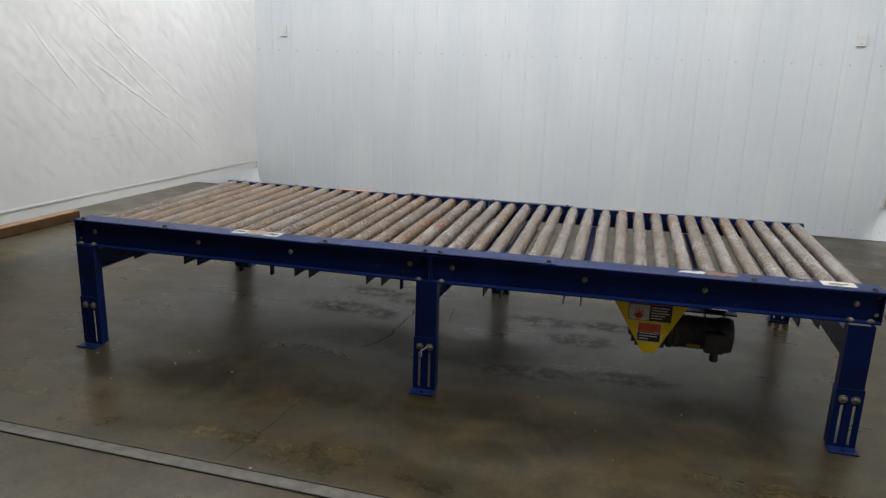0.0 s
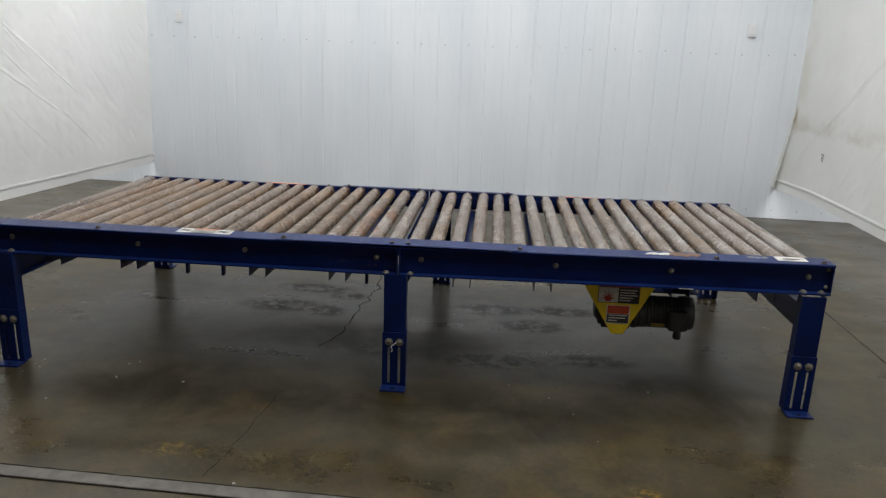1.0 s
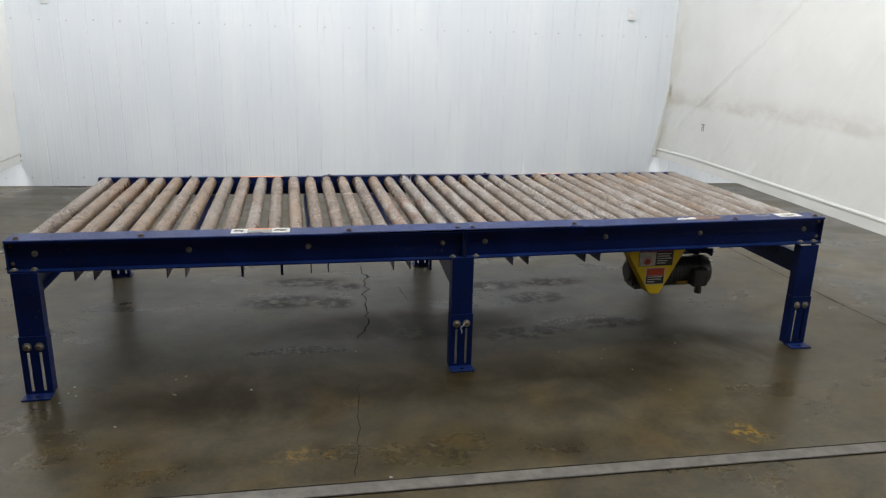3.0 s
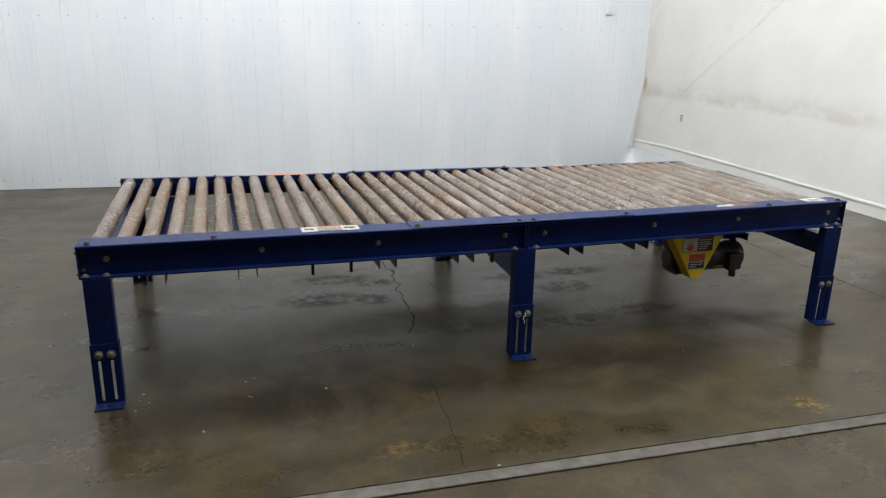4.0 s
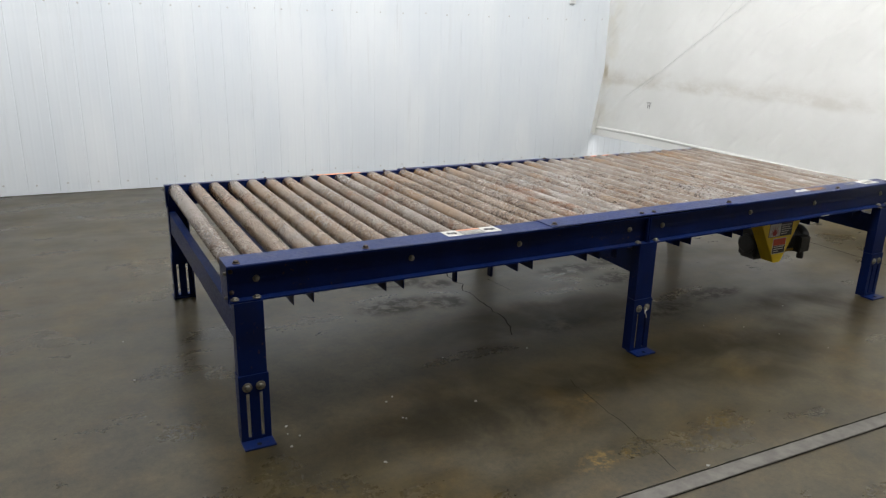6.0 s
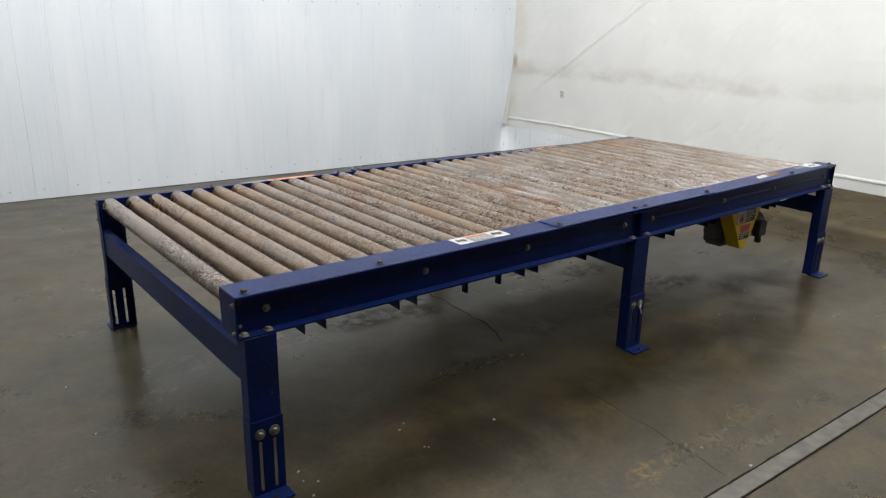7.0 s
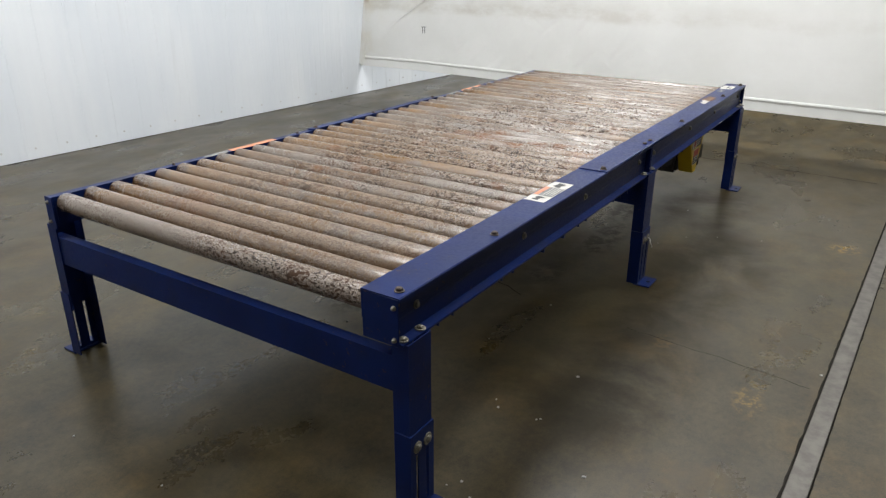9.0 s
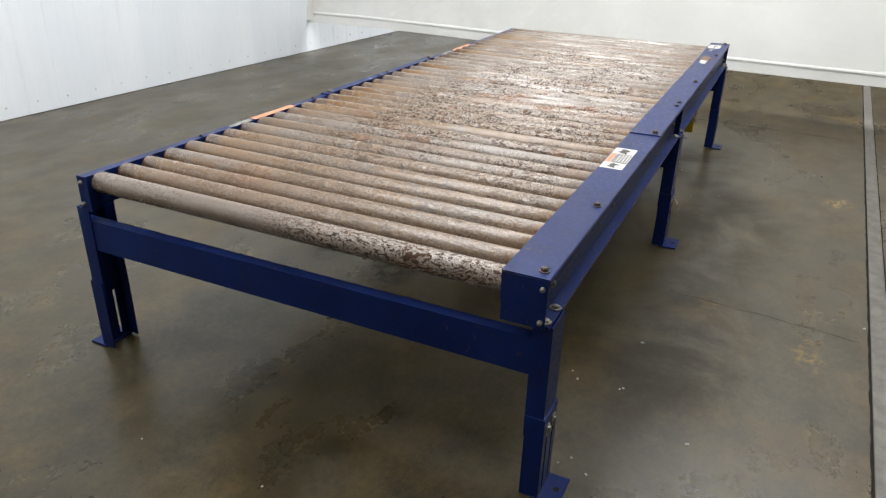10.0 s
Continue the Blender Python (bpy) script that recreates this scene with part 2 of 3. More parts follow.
def vinyl(warm):
    k = Net("white vinyl tarpaulin")
    p = k.pos()
    base = (0.87, 0.87, 0.855) if warm else (0.86, 0.86, 0.85)
    dull = (0.81, 0.81, 0.79) if warm else (0.80, 0.80, 0.79)
    col = k.mix(k.ramp(k.noise(p, 1.1, 6, 0.6), 0.3, 0.75), dull, base)
    if warm:
        o = k.pos(obj=True)
        sep = k.n.new("ShaderNodeSeparateXYZ")
        k.link(o, sep.inputs[0])
        wob = k.math("ADD", sep.outputs[2], k.math("MULTIPLY", k.noise(o, 2.0, 4), 0.16))
        band = k.math("MULTIPLY", k.ramp(wob, 1.02, 1.08), k.ramp(wob, 1.26, 1.10))
        length = k.math("MULTIPLY", k.ramp(sep.outputs[1], -5.5, -1.2, 0.25, 1.0), k.ramp(k.noise(k.pos(obj=True, scale=(1, 0.7, 1.6)), 3, 7, 0.7), 0.32, 0.70))
        col = k.mix(k.math("MULTIPLY", k.math("MULTIPLY", band, length), 0.42), col, (0.46, 0.41, 0.32))
        dirt = k.near(k.pos(obj=True, scale=(0, 1, 0)), (0.0, -0.03), 1.0, 0.06)
        dirt = k.math("MULTIPLY", dirt, k.math("MULTIPLY", k.ramp(sep.outputs[2], 1.0, 1.08), k.ramp(sep.outputs[2], 1.22, 1.12)))
        col = k.mix(k.math("MULTIPLY", dirt, 0.6), col, (0.40, 0.33, 0.22))
        scuff = k.math("MULTIPLY", k.ramp(sep.outputs[1], -0.45, -0.02), k.ramp(k.noise(o, 3.5, 5), 0.42, 0.62))
        col = k.mix(k.math("MULTIPLY", scuff, 0.22), col, (0.62, 0.55, 0.40))
    speck = k.ramp(k.noise(p, 26, 5, 0.7), 0.68, 0.74)
    col = k.mix(k.math("MULTIPLY", speck, 0.18), col, (0.50, 0.48, 0.44))
    k.done(col, 0.42, 0.0, k.noise(p, 18, 4), 0.15, 0.004)
    glow = k.n.new("ShaderNodeBsdfTranslucent")
    k.link(col, glow.inputs["Color"])
    both = k.n.new("ShaderNodeMixShader")
    both.inputs[0].default_value = 0.5 if warm else 0.6
    k.link(k.b.outputs[0], both.inputs[1])
    k.link(glow.outputs[0], both.inputs[2])
    k.link(both.outputs[0], k.n["Material Output"].inputs["Surface"])
    return k.m


def plain(name, a, b, rough, metal=0.0, scale=30, bump=0.1):
    k = Net(name)
    p = k.pos()
    n = k.noise(p, scale, 5, 0.6)
    return k.done(k.mix(k.ramp(n, 0.3, 0.7), a, b), rough, metal, k.noise(p, scale * 3, 3), bump, 0.001)


BLUE = blue_paint()
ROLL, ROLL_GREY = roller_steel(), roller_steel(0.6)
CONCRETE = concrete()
SHEET = wall_paint()
VINYL_L, VINYL_R = vinyl(False), vinyl(True)
ZINC = plain("zinc plated bolt", (0.27, 0.255, 0.21), (0.15, 0.135, 0.105), 0.45, 0.5, 60)
RUSTY = plain("rusty bolt", (0.10, 0.07, 0.05), (0.05, 0.04, 0.035), 0.6, 0.4, 60)
MOTOR = plain("black-grey motor enamel", (0.024, 0.025, 0.027), (0.042, 0.042, 0.043), 0.42)
YELLOW = plain("yellow guard paint", (0.70, 0.50, 0.012), (0.60, 0.41, 0.012), 0.42, 0, 12)
WHITE = plain("white sticker", (0.54, 0.525, 0.49), (0.38, 0.36, 0.32), 0.5, 0, 40)
ORANGE = plain("orange sticker print", (0.50, 0.16, 0.075), (0.46, 0.22, 0.13), 0.5, 0, 40)
RED = plain("red sticker print", (0.34, 0.02, 0.018), (0.28, 0.02, 0.015), 0.5, 0, 40)
BLACK = plain("black sticker print", (0.012, 0.012, 0.013), (0.025, 0.024, 0.024), 0.5, 0, 40)
GREY = plain("grey sticker print", (0.12, 0.12, 0.12), (0.2, 0.2, 0.19), 0.5, 0, 40)
PLASTIC = plain("white outlet plastic", (0.74, 0.75, 0.75), (0.70, 0.71, 0.71), 0.45)
STEEL = plain("scuffed steel strip", (0.118, 0.108, 0.093), (0.066, 0.059, 0.050), 0.5, 0.2, 15, 0.25)
DARK = plain("dark gap filler", (0.012, 0.011, 0.009), (0.020, 0.018, 0.015), 0.92)
DARK.node_tree.nodes["Principled BSDF"].inputs["Specular IOR Level"].default_value = 0.08
FLAKE = plain("pale paint flake", (0.34, 0.34, 0.32), (0.22, 0.22, 0.21), 0.6)
TIMBER = plain("brown timber", (0.20, 0.10, 0.035), (0.13, 0.065, 0.025), 0.6, 0, 8, 0.3)
# unseen walls and ceiling, kept dark so that little fill light bounces back
PLASTER = plain("unseen wall darkened against bounce", (0.09, 0.09, 0.09), (0.07, 0.07, 0.07), 0.7, 0, 3)
CEILING = plain("unseen ceiling darkened against bounce", (0.22, 0.22, 0.22), (0.19, 0.19, 0.19), 0.7, 0, 3)

# ---- mesh helpers ----


def box(bm, x0, x1, y0, y1, z0, z1):
    vs = [bm.verts.new((x, y, z)) for z in (z0, z1) for x, y in ((x0, y0), (x1, y0), (x1, y1), (x0, y1))]
    for f in ((3, 2, 1, 0), (4, 5, 6, 7), (0, 1, 5, 4), (1, 2, 6, 5), (2, 3, 7, 6), (3, 0, 4, 7)):
        bm.faces.new([vs[i] for i in f])
    return bm


def block(x0, x1, y0, y1, z0, z1, bevel=0.0, segments=1):
    bm = box(bmesh.new(), x0, x1, y0, y1, z0, z1)
    if bevel:
        bmesh.ops.bevel(bm, geom=bm.edges[:], offset=bevel, segments=segments, affect="EDGES")
    return bm


AXES = {"x": lambda u, v, w: (w, u, v), "y": lambda u, v, w: (u, w, v), "z": lambda u, v, w: (u, v, w)}


def prism(bm, outline, axis, a, b, a_of=None, b_of=None):
    """Extrude a closed outline along an axis from a to b; a_of, b_of give cut ends."""
    put = AXES[axis]
    n = len(outline)
    lo = [bm.verts.new(put(u, v, a_of(u, v) if a_of else a)) for u, v in outline]
    hi = [bm.verts.new(put(u, v, b_of(u, v) if b_of else b)) for u, v in outline]
    bm.faces.new(lo[::-1])
    bm.faces.new(hi)
    for i in range(n):
        bm.faces.new((lo[i], lo[(i + 1) % n], hi[(i + 1) % n], hi[i]))
    bmesh.ops.recalc_face_normals(bm, faces=bm.faces[:])
    return bm


def lathe(bm, profile, axis, centre, n=20):
    """Turn (radius, along) pairs round an axis through centre, closed at both ends."""
    rings = []
    for r, w in profile:
        ring = []
        for i in range(n):
            t = 2 * math.pi * i / n
            p = AXES[axis](r * math.cos(t), r * math.sin(t), w)
            ring.append(bm.verts.new([c + q for c, q in zip(centre, p)]))
        rings.append(ring)
    for lo, hi in zip(rings, rings[1:]):
        for i in range(n):
            bm.faces.new((lo[i], lo[(i + 1) % n], hi[(i + 1) % n], hi[i]))
    bm.faces.new(rings[0][::-1])
    bm.faces.new(rings[-1])
    bmesh.ops.recalc_face_normals(bm, faces=bm.faces[:])
    return bm


def mesh_of(name, bm, material, smooth=False):
    me = bpy.data.meshes.new(name)
    bm.to_mesh(me)
    bm.free()
    me.materials.append(material)
    if smooth:
        for poly in me.polygons:
            poly.use_smooth = True
        me.set_sharp_from_angle(angle=radians(35))
    return me


def part(name, bm, material, parent, label="", at=(0, 0, 0), smooth=False):
    """One mesh under a thing or part; bm may also be a mesh shared between alike parts."""
    me = bm if isinstance(bm, bpy.types.Mesh) else mesh_of(name, bm, material, smooth)
    ob = new(name, me)
    ob.parent = parent
    ob.location = at
    if label:
        tagged(ob, label)
    return ob


def thing(name, label, category, group="", kind="", m=None, bm=None, material=None, smooth=False):
    ob = new(name, mesh_of(name, bm, material, smooth) if bm else None)
    if m is not None:
        ob.matrix_basis = m
    return tagged(ob, label, category, group, kind)


# ---- structure ----
X0, X1, Y0 = -9.0, 7.5, -11.5
floor = thing("floor", "sealed grey-brown concrete floor with stains, cracks, scuffs and painted shade", "floor", kind="structure",
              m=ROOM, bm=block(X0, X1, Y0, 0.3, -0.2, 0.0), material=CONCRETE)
ceiling = thing("ceiling", "unseen plain ceiling over the bay, darkened to bounce less light", "ceiling", kind="structure",
                m=ROOM, bm=block(X0, X1, Y0, 0.3, CEIL, CEIL + 0.15), material=CEILING)
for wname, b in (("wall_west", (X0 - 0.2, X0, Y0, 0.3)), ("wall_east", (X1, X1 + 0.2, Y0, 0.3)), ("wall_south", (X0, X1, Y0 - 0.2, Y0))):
    thing(wname, "unseen plain wall closing the bay, darkened to bounce less light", "wall", kind="structure", m=ROOM, bm=block(*b, 0.0, CEIL), material=PLASTER)
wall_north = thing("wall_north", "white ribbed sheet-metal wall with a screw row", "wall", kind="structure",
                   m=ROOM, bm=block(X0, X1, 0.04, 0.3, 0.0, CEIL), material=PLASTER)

RIB, PHASE = 0.2583, -3.130


def sheet_outline():
    """Seen from above: three narrow grooves, and two faint swells in each pan between."""
    pts = []
    for i in range(3):
        u = i * RIB
        pts += [(u, 0.0), (u + 0.010, 0.0), (u + 0.013, 0.003), (u + 0.017, 0.003), (u + 0.024, 0.0)]
        for t in (0.105, 0.185):
            pts += [(u + t - 0.014, 0.0), (u + t - 0.005, -0.0008), (u + t + 0.005, -0.0008), (u + t + 0.014, 0.0)]
    pts += [(3 * RIB - 0.001, 0.0)]
    return pts + [(u, v + 0.03) for u, v in pts[::-1]]


panel_mesh = mesh_of("panel", prism(bmesh.new(), sheet_outline(), "z", 0.004, CEIL - 0.01), SHEET)
screw_mesh = mesh_of("screw", lathe(bmesh.new(), ((0.009, 0), (0.009, -0.002), (0.005, -0.003), (0.005, -0.007), (0.003, -0.008)), "y", (0, 0, 0), 8),
                     plain("grey screw head", (0.58, 0.58, 0.58), (0.46, 0.45, 0.44), 0.5))
start = PHASE + 0.004 - 7 * 3 * RIB
rnd = random.Random(4)
for i in range(20):
    px = start + i * 3 * RIB
    if px + 3 * RIB > X1:
        break
    panel = part("panel", panel_mesh, SHEET, wall_north, at=(px, 0, 0))
    if -5.0 < px < 3.2:
        for j in range(3):
            for z in (1.708, 0.092):
                part("screw", screw_mesh, None, panel, at=(j * RIB + 0.088 + rnd.uniform(-0.004, 0.004), 0.0, z + rnd.uniform(-0.008, 0.008)))


def outlet(x, z):
    ob = thing("wall_outlet", "white plastic duplex outlet plate on the ribbed wall", "outlet", "outlets on the wall", m=ROOM @ pose(x, -0.012, z))
    part("plate", block(-0.042, 0.042, -0.010, 0.006, -0.066, 0.066, 0.004), PLASTIC, ob)
    for s in (-0.026, 0.026):
        part("socket", lathe(bmesh.new(), ((0.018, 0), (0.018, -0.004), (0.015, -0.006)), "y", (0, -0.010, s), 14),
             PLASTIC, ob)
    part("back_box", block(-0.034, 0.034, 0.004, 0.016, -0.06, 0.06), PLASTIC, ob)


outlet(-3.988, 1.925)
outlet(2.190, 1.943)


def drape(name, label, x, y_from, y_to, z_bottom, z_top, creases, face, material, rise, draw):
    """A hung sheet with soft billows and sharp diagonal creases; face is the side that looks into the bay."""
    ob = thing(name, label, "curtain", m=ROOM @ pose(x, 0, 0))
    ny, nz = 400, 250

    def lift(y):
        return rise * max(0.0, 1 + y / 3.8)

    bm = bmesh.new()
    grid = []
    for j in range(nz + 1):
        z = z_bottom + 0.1 + (2.4 - z_bottom) * j / 220 if j <= 220 else 2.5 + (z_top - 2.5) * (j - 220) / 30
        row = []
        for i in range(ny + 1):
            y = y_from + (-3.9 - y_from) * i / 380 if i <= 380 else -3.9 + (y_to + 3.9) * (i - 380) / 20
            h = 0.020 * noise.noise((y * 0.8, z * 0.7, x)) + 0.008 * noise.noise((y * 2.6, z * 2.2, x + 7)) + 0.0035 * abs(noise.noise((y * 5, z * 4.5, x + 3))) + 0.0022 * noise.noise((y * 13, z * 12, x + 5)) + (0.0070 if x < 0 else 0.013) * max(0.0, noise.noise(((y - z) * 2.6, (y + z) * 9, x + 9)) - 0.1)
            h += 0.0075 * abs(noise.noise((y * 6 - z * 3, z * 7, x + 2))) * max(0.0, min(1.0, -y - 1.2))
            for (ya, za), (yb, zb), amp, wide in creases if z < 2.6 else ():
                dy, dz = yb - ya, zb - za
                s = ((y - ya) * dy + (z - za) * dz) / (dy * dy + dz * dz)
                fade = max(0.0, min(1.0, min(s, 1 - s) * 9 + 0.1)) if -0.02 < s < 1.02 else 0.0
                d = ((y - ya) * dz - (z - za) * dy) / math.hypot(dy, dz) + 0.010 * noise.noise((s * 6, amp * 900, 1.0))
                h += amp * fade * (math.exp(-(d / wide) ** 2) - 0.6 * math.exp(-((d - 2.2 * wide) / wide) ** 2))
            taper = min(1.0, (z - z_bottom) / 0.25)
            row.append(bm.verts.new((face * h * (0.25 + 0.75 * taper) + draw(y, z), y, z + lift(y) * max(0.0, 1 - (z - z_bottom) / 1.5))))
        grid.append(row)
    for j in range(nz):
        for i in range(ny):
            bm.faces.new((grid[j][i], grid[j][i + 1], grid[j + 1][i + 1], grid[j + 1][i]))
    bmesh.ops.solidify(bm, geom=bm.faces[:], thickness=0.003)
    part("sheet", bm, material, ob, smooth=True)
    # hem: a welded band with a pipe in its fold
    fold = ((0.0, 0.0), (0.003, 0.004), (0.004, 0.078), (0.011, 0.086), (0.016, 0.097), (0.012, 0.108), (0.002, 0.114))
    hem = [(face * (u + 0.004), z_bottom + v) for u, v in fold] + [(face * (u + 0.001), z_bottom + v) for u, v in fold[::-1]]
    band = prism(bmesh.new(), hem, "y", y_from, y_to)
    bmesh.ops.subdivide_edges(band, edges=[e for e in band.edges if abs(e.verts[0].co.y - e.verts[1].co.y) > 1], cuts=40)
    for v in band.verts:
        v.co.x += draw(v.co.y, v.co.z)
        v.co.z += lift(v.co.y)
    part("hem_band", band, material, ob, smooth=True)
    z_bottom += rise
    for z in (z_bottom + 0.025, z_bottom + 0.075):
        part("grommet", lathe(bmesh.new(), ((0.007, -0.003), (0.010, 0.0), (0.007, 0.003)), "x", (draw(y_from, z) + face * 0.016, y_from - 0.03 if y_to < y_from else y_from + 0.03, z), 12), ZINC, ob)
    return ob


LEFT_CREASES = [((-2.82, 2.08), (-1.33, 1.12), 0.010, 0.009), ((-2.62, 2.02), (-2.02, 1.47), 0.007, 0.010), ((-3.31, 1.82), (-2.82, 1.28), 0.009, 0.012),
                ((-2.67, 1.53), (-1.62, 0.95), 0.010, 0.012), ((-2.62, 1.73), (-2.36, 1.55), 0.007, 0.010), ((-2.35, 1.53), (-1.9, 1.2), 0.008, 0.011),
                ((-3.1, 1.75), (-2.5, 1.2), 0.004, 0.014), ((-2.75, 0.85), (-2.4, 0.88), 0.003, 0.014), ((-3.6, 2.5), (-2.7, 1.95), 0.008, 0.012), ((-1.6, 0.98), (-1.1, 0.6), 0.004, 0.018),
                ((-3.5, 1.5), (-2.9, 1.0), 0.003, 0.016), ((-2.3, 1.05), (-1.9, 0.72), 0.003, 0.016)]
RIGHT_CREASES = [((-2.9, 2.42), (-0.36, 0.80), 0.015, 0.0085), ((-2.25, 2.25), (-1.66, 1.66), 0.008, 0.008), ((-2.35, 2.1), (-1.75, 1.66), 0.003, 0.008),
                 ((-2.6, 2.5), (-2.0, 2.0), 0.004, 0.008), ((-2.9, 1.9), (-2.3, 1.6), 0.003, 0.015), ((-3.3, 1.75), (-2.8, 1.5), 0.003, 0.015)]
RIGHT_CREASES = [((p[0], p[1] - 0.04), (q[0], q[1] - 0.04), -0.8 * amp, 0.9 * wide) for p, q, amp, wide in RIGHT_CREASES]
LEFT_CREASES = [(p, q, -0.55 * amp, 0.7 * wide) for p, q, amp, wide in LEFT_CREASES]
drape("hanging_tarp", "white vinyl tarp wall with diagonal creases and hemmed bottom", -4.405, 0.014, -4.05, 0.268, 4.4, LEFT_CREASES, 1, VINYL_L, -0.016,
      lambda y, z: (0.035 - 0.055 * max(0.0, 1 - (z - 0.3) / 1.5)) * max(0.0, 1 + y / 1.6))
tarp = drape("hanging_tarp", "white vinyl tarp wall with brown water stain and hem", 2.765, 0.014, -8.0, 0.300, 4.4, RIGHT_CREASES, -1, VINYL_R, 0.030,
             lambda y, z: -0.020 * max(0.0, 1 + y / 1.6) - 0.100 * max(0.0, 1 - (z - 0.32) / 0.70) * max(0.0, 1 + y / 0.7))
flap = bmesh.new()
prism(flap, [(0.012, 0.32), (0.006, 1.05), (-0.012, 1.06), (-0.075, 0.32)], "x", -0.004, 0.0)
for v in flap.verts:
    v.co.x -= 0.034 + 0.120 * max(0.0, 1 - (v.co.z - 0.32) / 0.70)
part("corner_flap", flap, VINYL_R, tarp, "stained reinforcing strip", at=(-0.004, -0.015, 0.03))
mark = bmesh.new()
for a, b, c, d in ((-0.905, 0.803, -0.835, 0.809), (-0.890, 0.738, -0.884, 0.803), (-0.858, 0.738, -0.852, 0.803), (-0.884, 0.770, -0.858, 0.775)):
    box(mark, -0.006, -0.003, a, c, b, d)
part("scribble_mark", mark, GREY, tarp, "faint grey scribbled mark", at=(-0.016, 0, 0))

thing("timber_beam", "long brown timber beam lying on the concrete floor", "beam", m=ROOM,
      bm=block(-5.09, -4.955, -6.0, -2.39, 0.0, 0.09, 0.006), material=TIMBER)

# floor strip, joints and cracks
strip = thing("floor_strip", "scuffed steel strip set into the concrete floor", "floor track", kind="structure", m=pose(0, 2.227, 0, 0, 0, -1.95))
part("strip", block(-7, 5.0, -0.078, -0.013, -0.004, 0.005, 0.002), STEEL, strip)
part("groove", block(-7, 5.0, -0.013, -0.006, -0.004, 0.0015), DARK, strip, "dark open groove")
part("edge_groove", block(-7, 5.0, -0.082, -0.078, -0.004, 0.002), DARK, strip)


def crack(name, label, points, wide, seed, jitter=0.012):
    """A thin ragged dark ribbon along a line on the floor."""
    r = random.Random(seed)
    path = []
    for (xa, ya), (xb, yb) in zip(points, points[1:]):
        n = max(2, int(math.hypot(xb - xa, yb - ya) / 0.045))
        for i in range(n):
            path.append((xa + (xb - xa) * i / n + r.uniform(-jitter, jitter), ya + (yb - ya) * i / n + r.uniform(-jitter, jitter) * 0.5))
    path.append(points[-1])
    bm = bmesh.new()
    prev = None
    for i, (x, y) in enumerate(path):
        xa, ya = path[max(0, i - 1)]
        xb, yb = path[min(len(path) - 1, i + 1)]
        L = math.hypot(xb - xa, yb - ya) or 1
        w = wide * r.uniform(0.4, 1.0) * 0.5
        nx, ny = -(yb - ya) / L * w, (xb - xa) / L * w
        pair = bm.verts.new((x + nx, y + ny, 0.002)), bm.verts.new((x - nx, y - ny, 0.002))
        if prev:
            bm.faces.new((prev[0], prev[1], pair[1], pair[0]))
        prev = pair
    bmesh.ops.recalc_face_normals(bm, faces=bm.faces[:])
    return thing(name, label, "crack", kind="structure", bm=bm, material=DARK)


crack("floor_crack", "dark ragged crack in the concrete floor", ((-1.15, 4.95), (-1.155, 4.80), (-1.125, 4.66), (-1.165, 4.52), (-1.15, 4.40), (-1.185, 4.30), (-1.17, 4.20), (-1.20, 4.06), (-1.205, 3.88), (-1.225, 3.74), (-1.29, 3.60)), 0.009, 1, 0.014)
crack("floor_crack", "short hairline crack in the concrete floor", ((-0.95, 4.42), (-0.93, 4.30), (-0.925, 4.18)), 0.004, 6, 0.006)
crack("floor_crack", "thin dark crack running to the steel strip", ((-1.33, 3.05), (-1.36, 2.75), (-1.375, 2.5), (-1.41, 2.30)), 0.0035, 2, 0.009)
for near, seed in ((-0.006, 12), (-0.082, 13)):
    crack("strip_edge", "ragged dark broken concrete edge along the steel strip", tuple((q, 2.227 + near - 0.034 * q) for q in (-4.0, -2.5, -1.5, -0.5, 0.5, 1.5, 3.0)), 0.007 if seed == 12 else 0.004, seed, 0.004)
crack("floor_joint", "dark straight saw joint in the concrete floor", ((1.95, 7.6), (1.90, 5.2), (1.87, 4.5), (1.84, 3.8), (1.84, 3.2), (1.80, 2.3)), 0.009, 3, 0.003)

# ---- the roller conveyor ----
LX, RX, SPLIT = -2.805, 1.165, -0.803
CX, CY = -0.82, 4.0
conveyor = thing("roller_conveyor", "long blue steel powered roller conveyor with rusty rollers", "conveyor", m=pose(CX, CY, 0))


def settle(x, y):
    """How far the frame has settled: lowest at the joint, and at the far side."""
    far = min(1, max(0, (y - 3.2) / 1.6))
    mid, end = -0.008 - 0.006 * far, 0.008 - 0.016 * far
    if x < SPLIT:
        return mid * (x - LX) / (SPLIT - LX)
    return mid + (end - mid) * (x - SPLIT) / (RX - SPLIT)


def skew(x, y):
    """Slides the far side along at one end, shaped to fit the camera's view."""
    return (y - 3.2) / 1.6 * (-0.006 + 0.038 * max(0.0, (x - SPLIT) / (RX - SPLIT)))


def bit(name, bm, material, parent=conveyor, label="", smooth=False, sink=True):
    """A part of the conveyor, given in world places."""
    for v in bm.verts:
        if sink:
            v.co.z += settle(v.co.x, v.co.y)
        v.co.x += skew(v.co.x, v.co.y) - CX
        v.co.y -= CY
    return part(name, bm, material, parent, label, smooth=smooth)


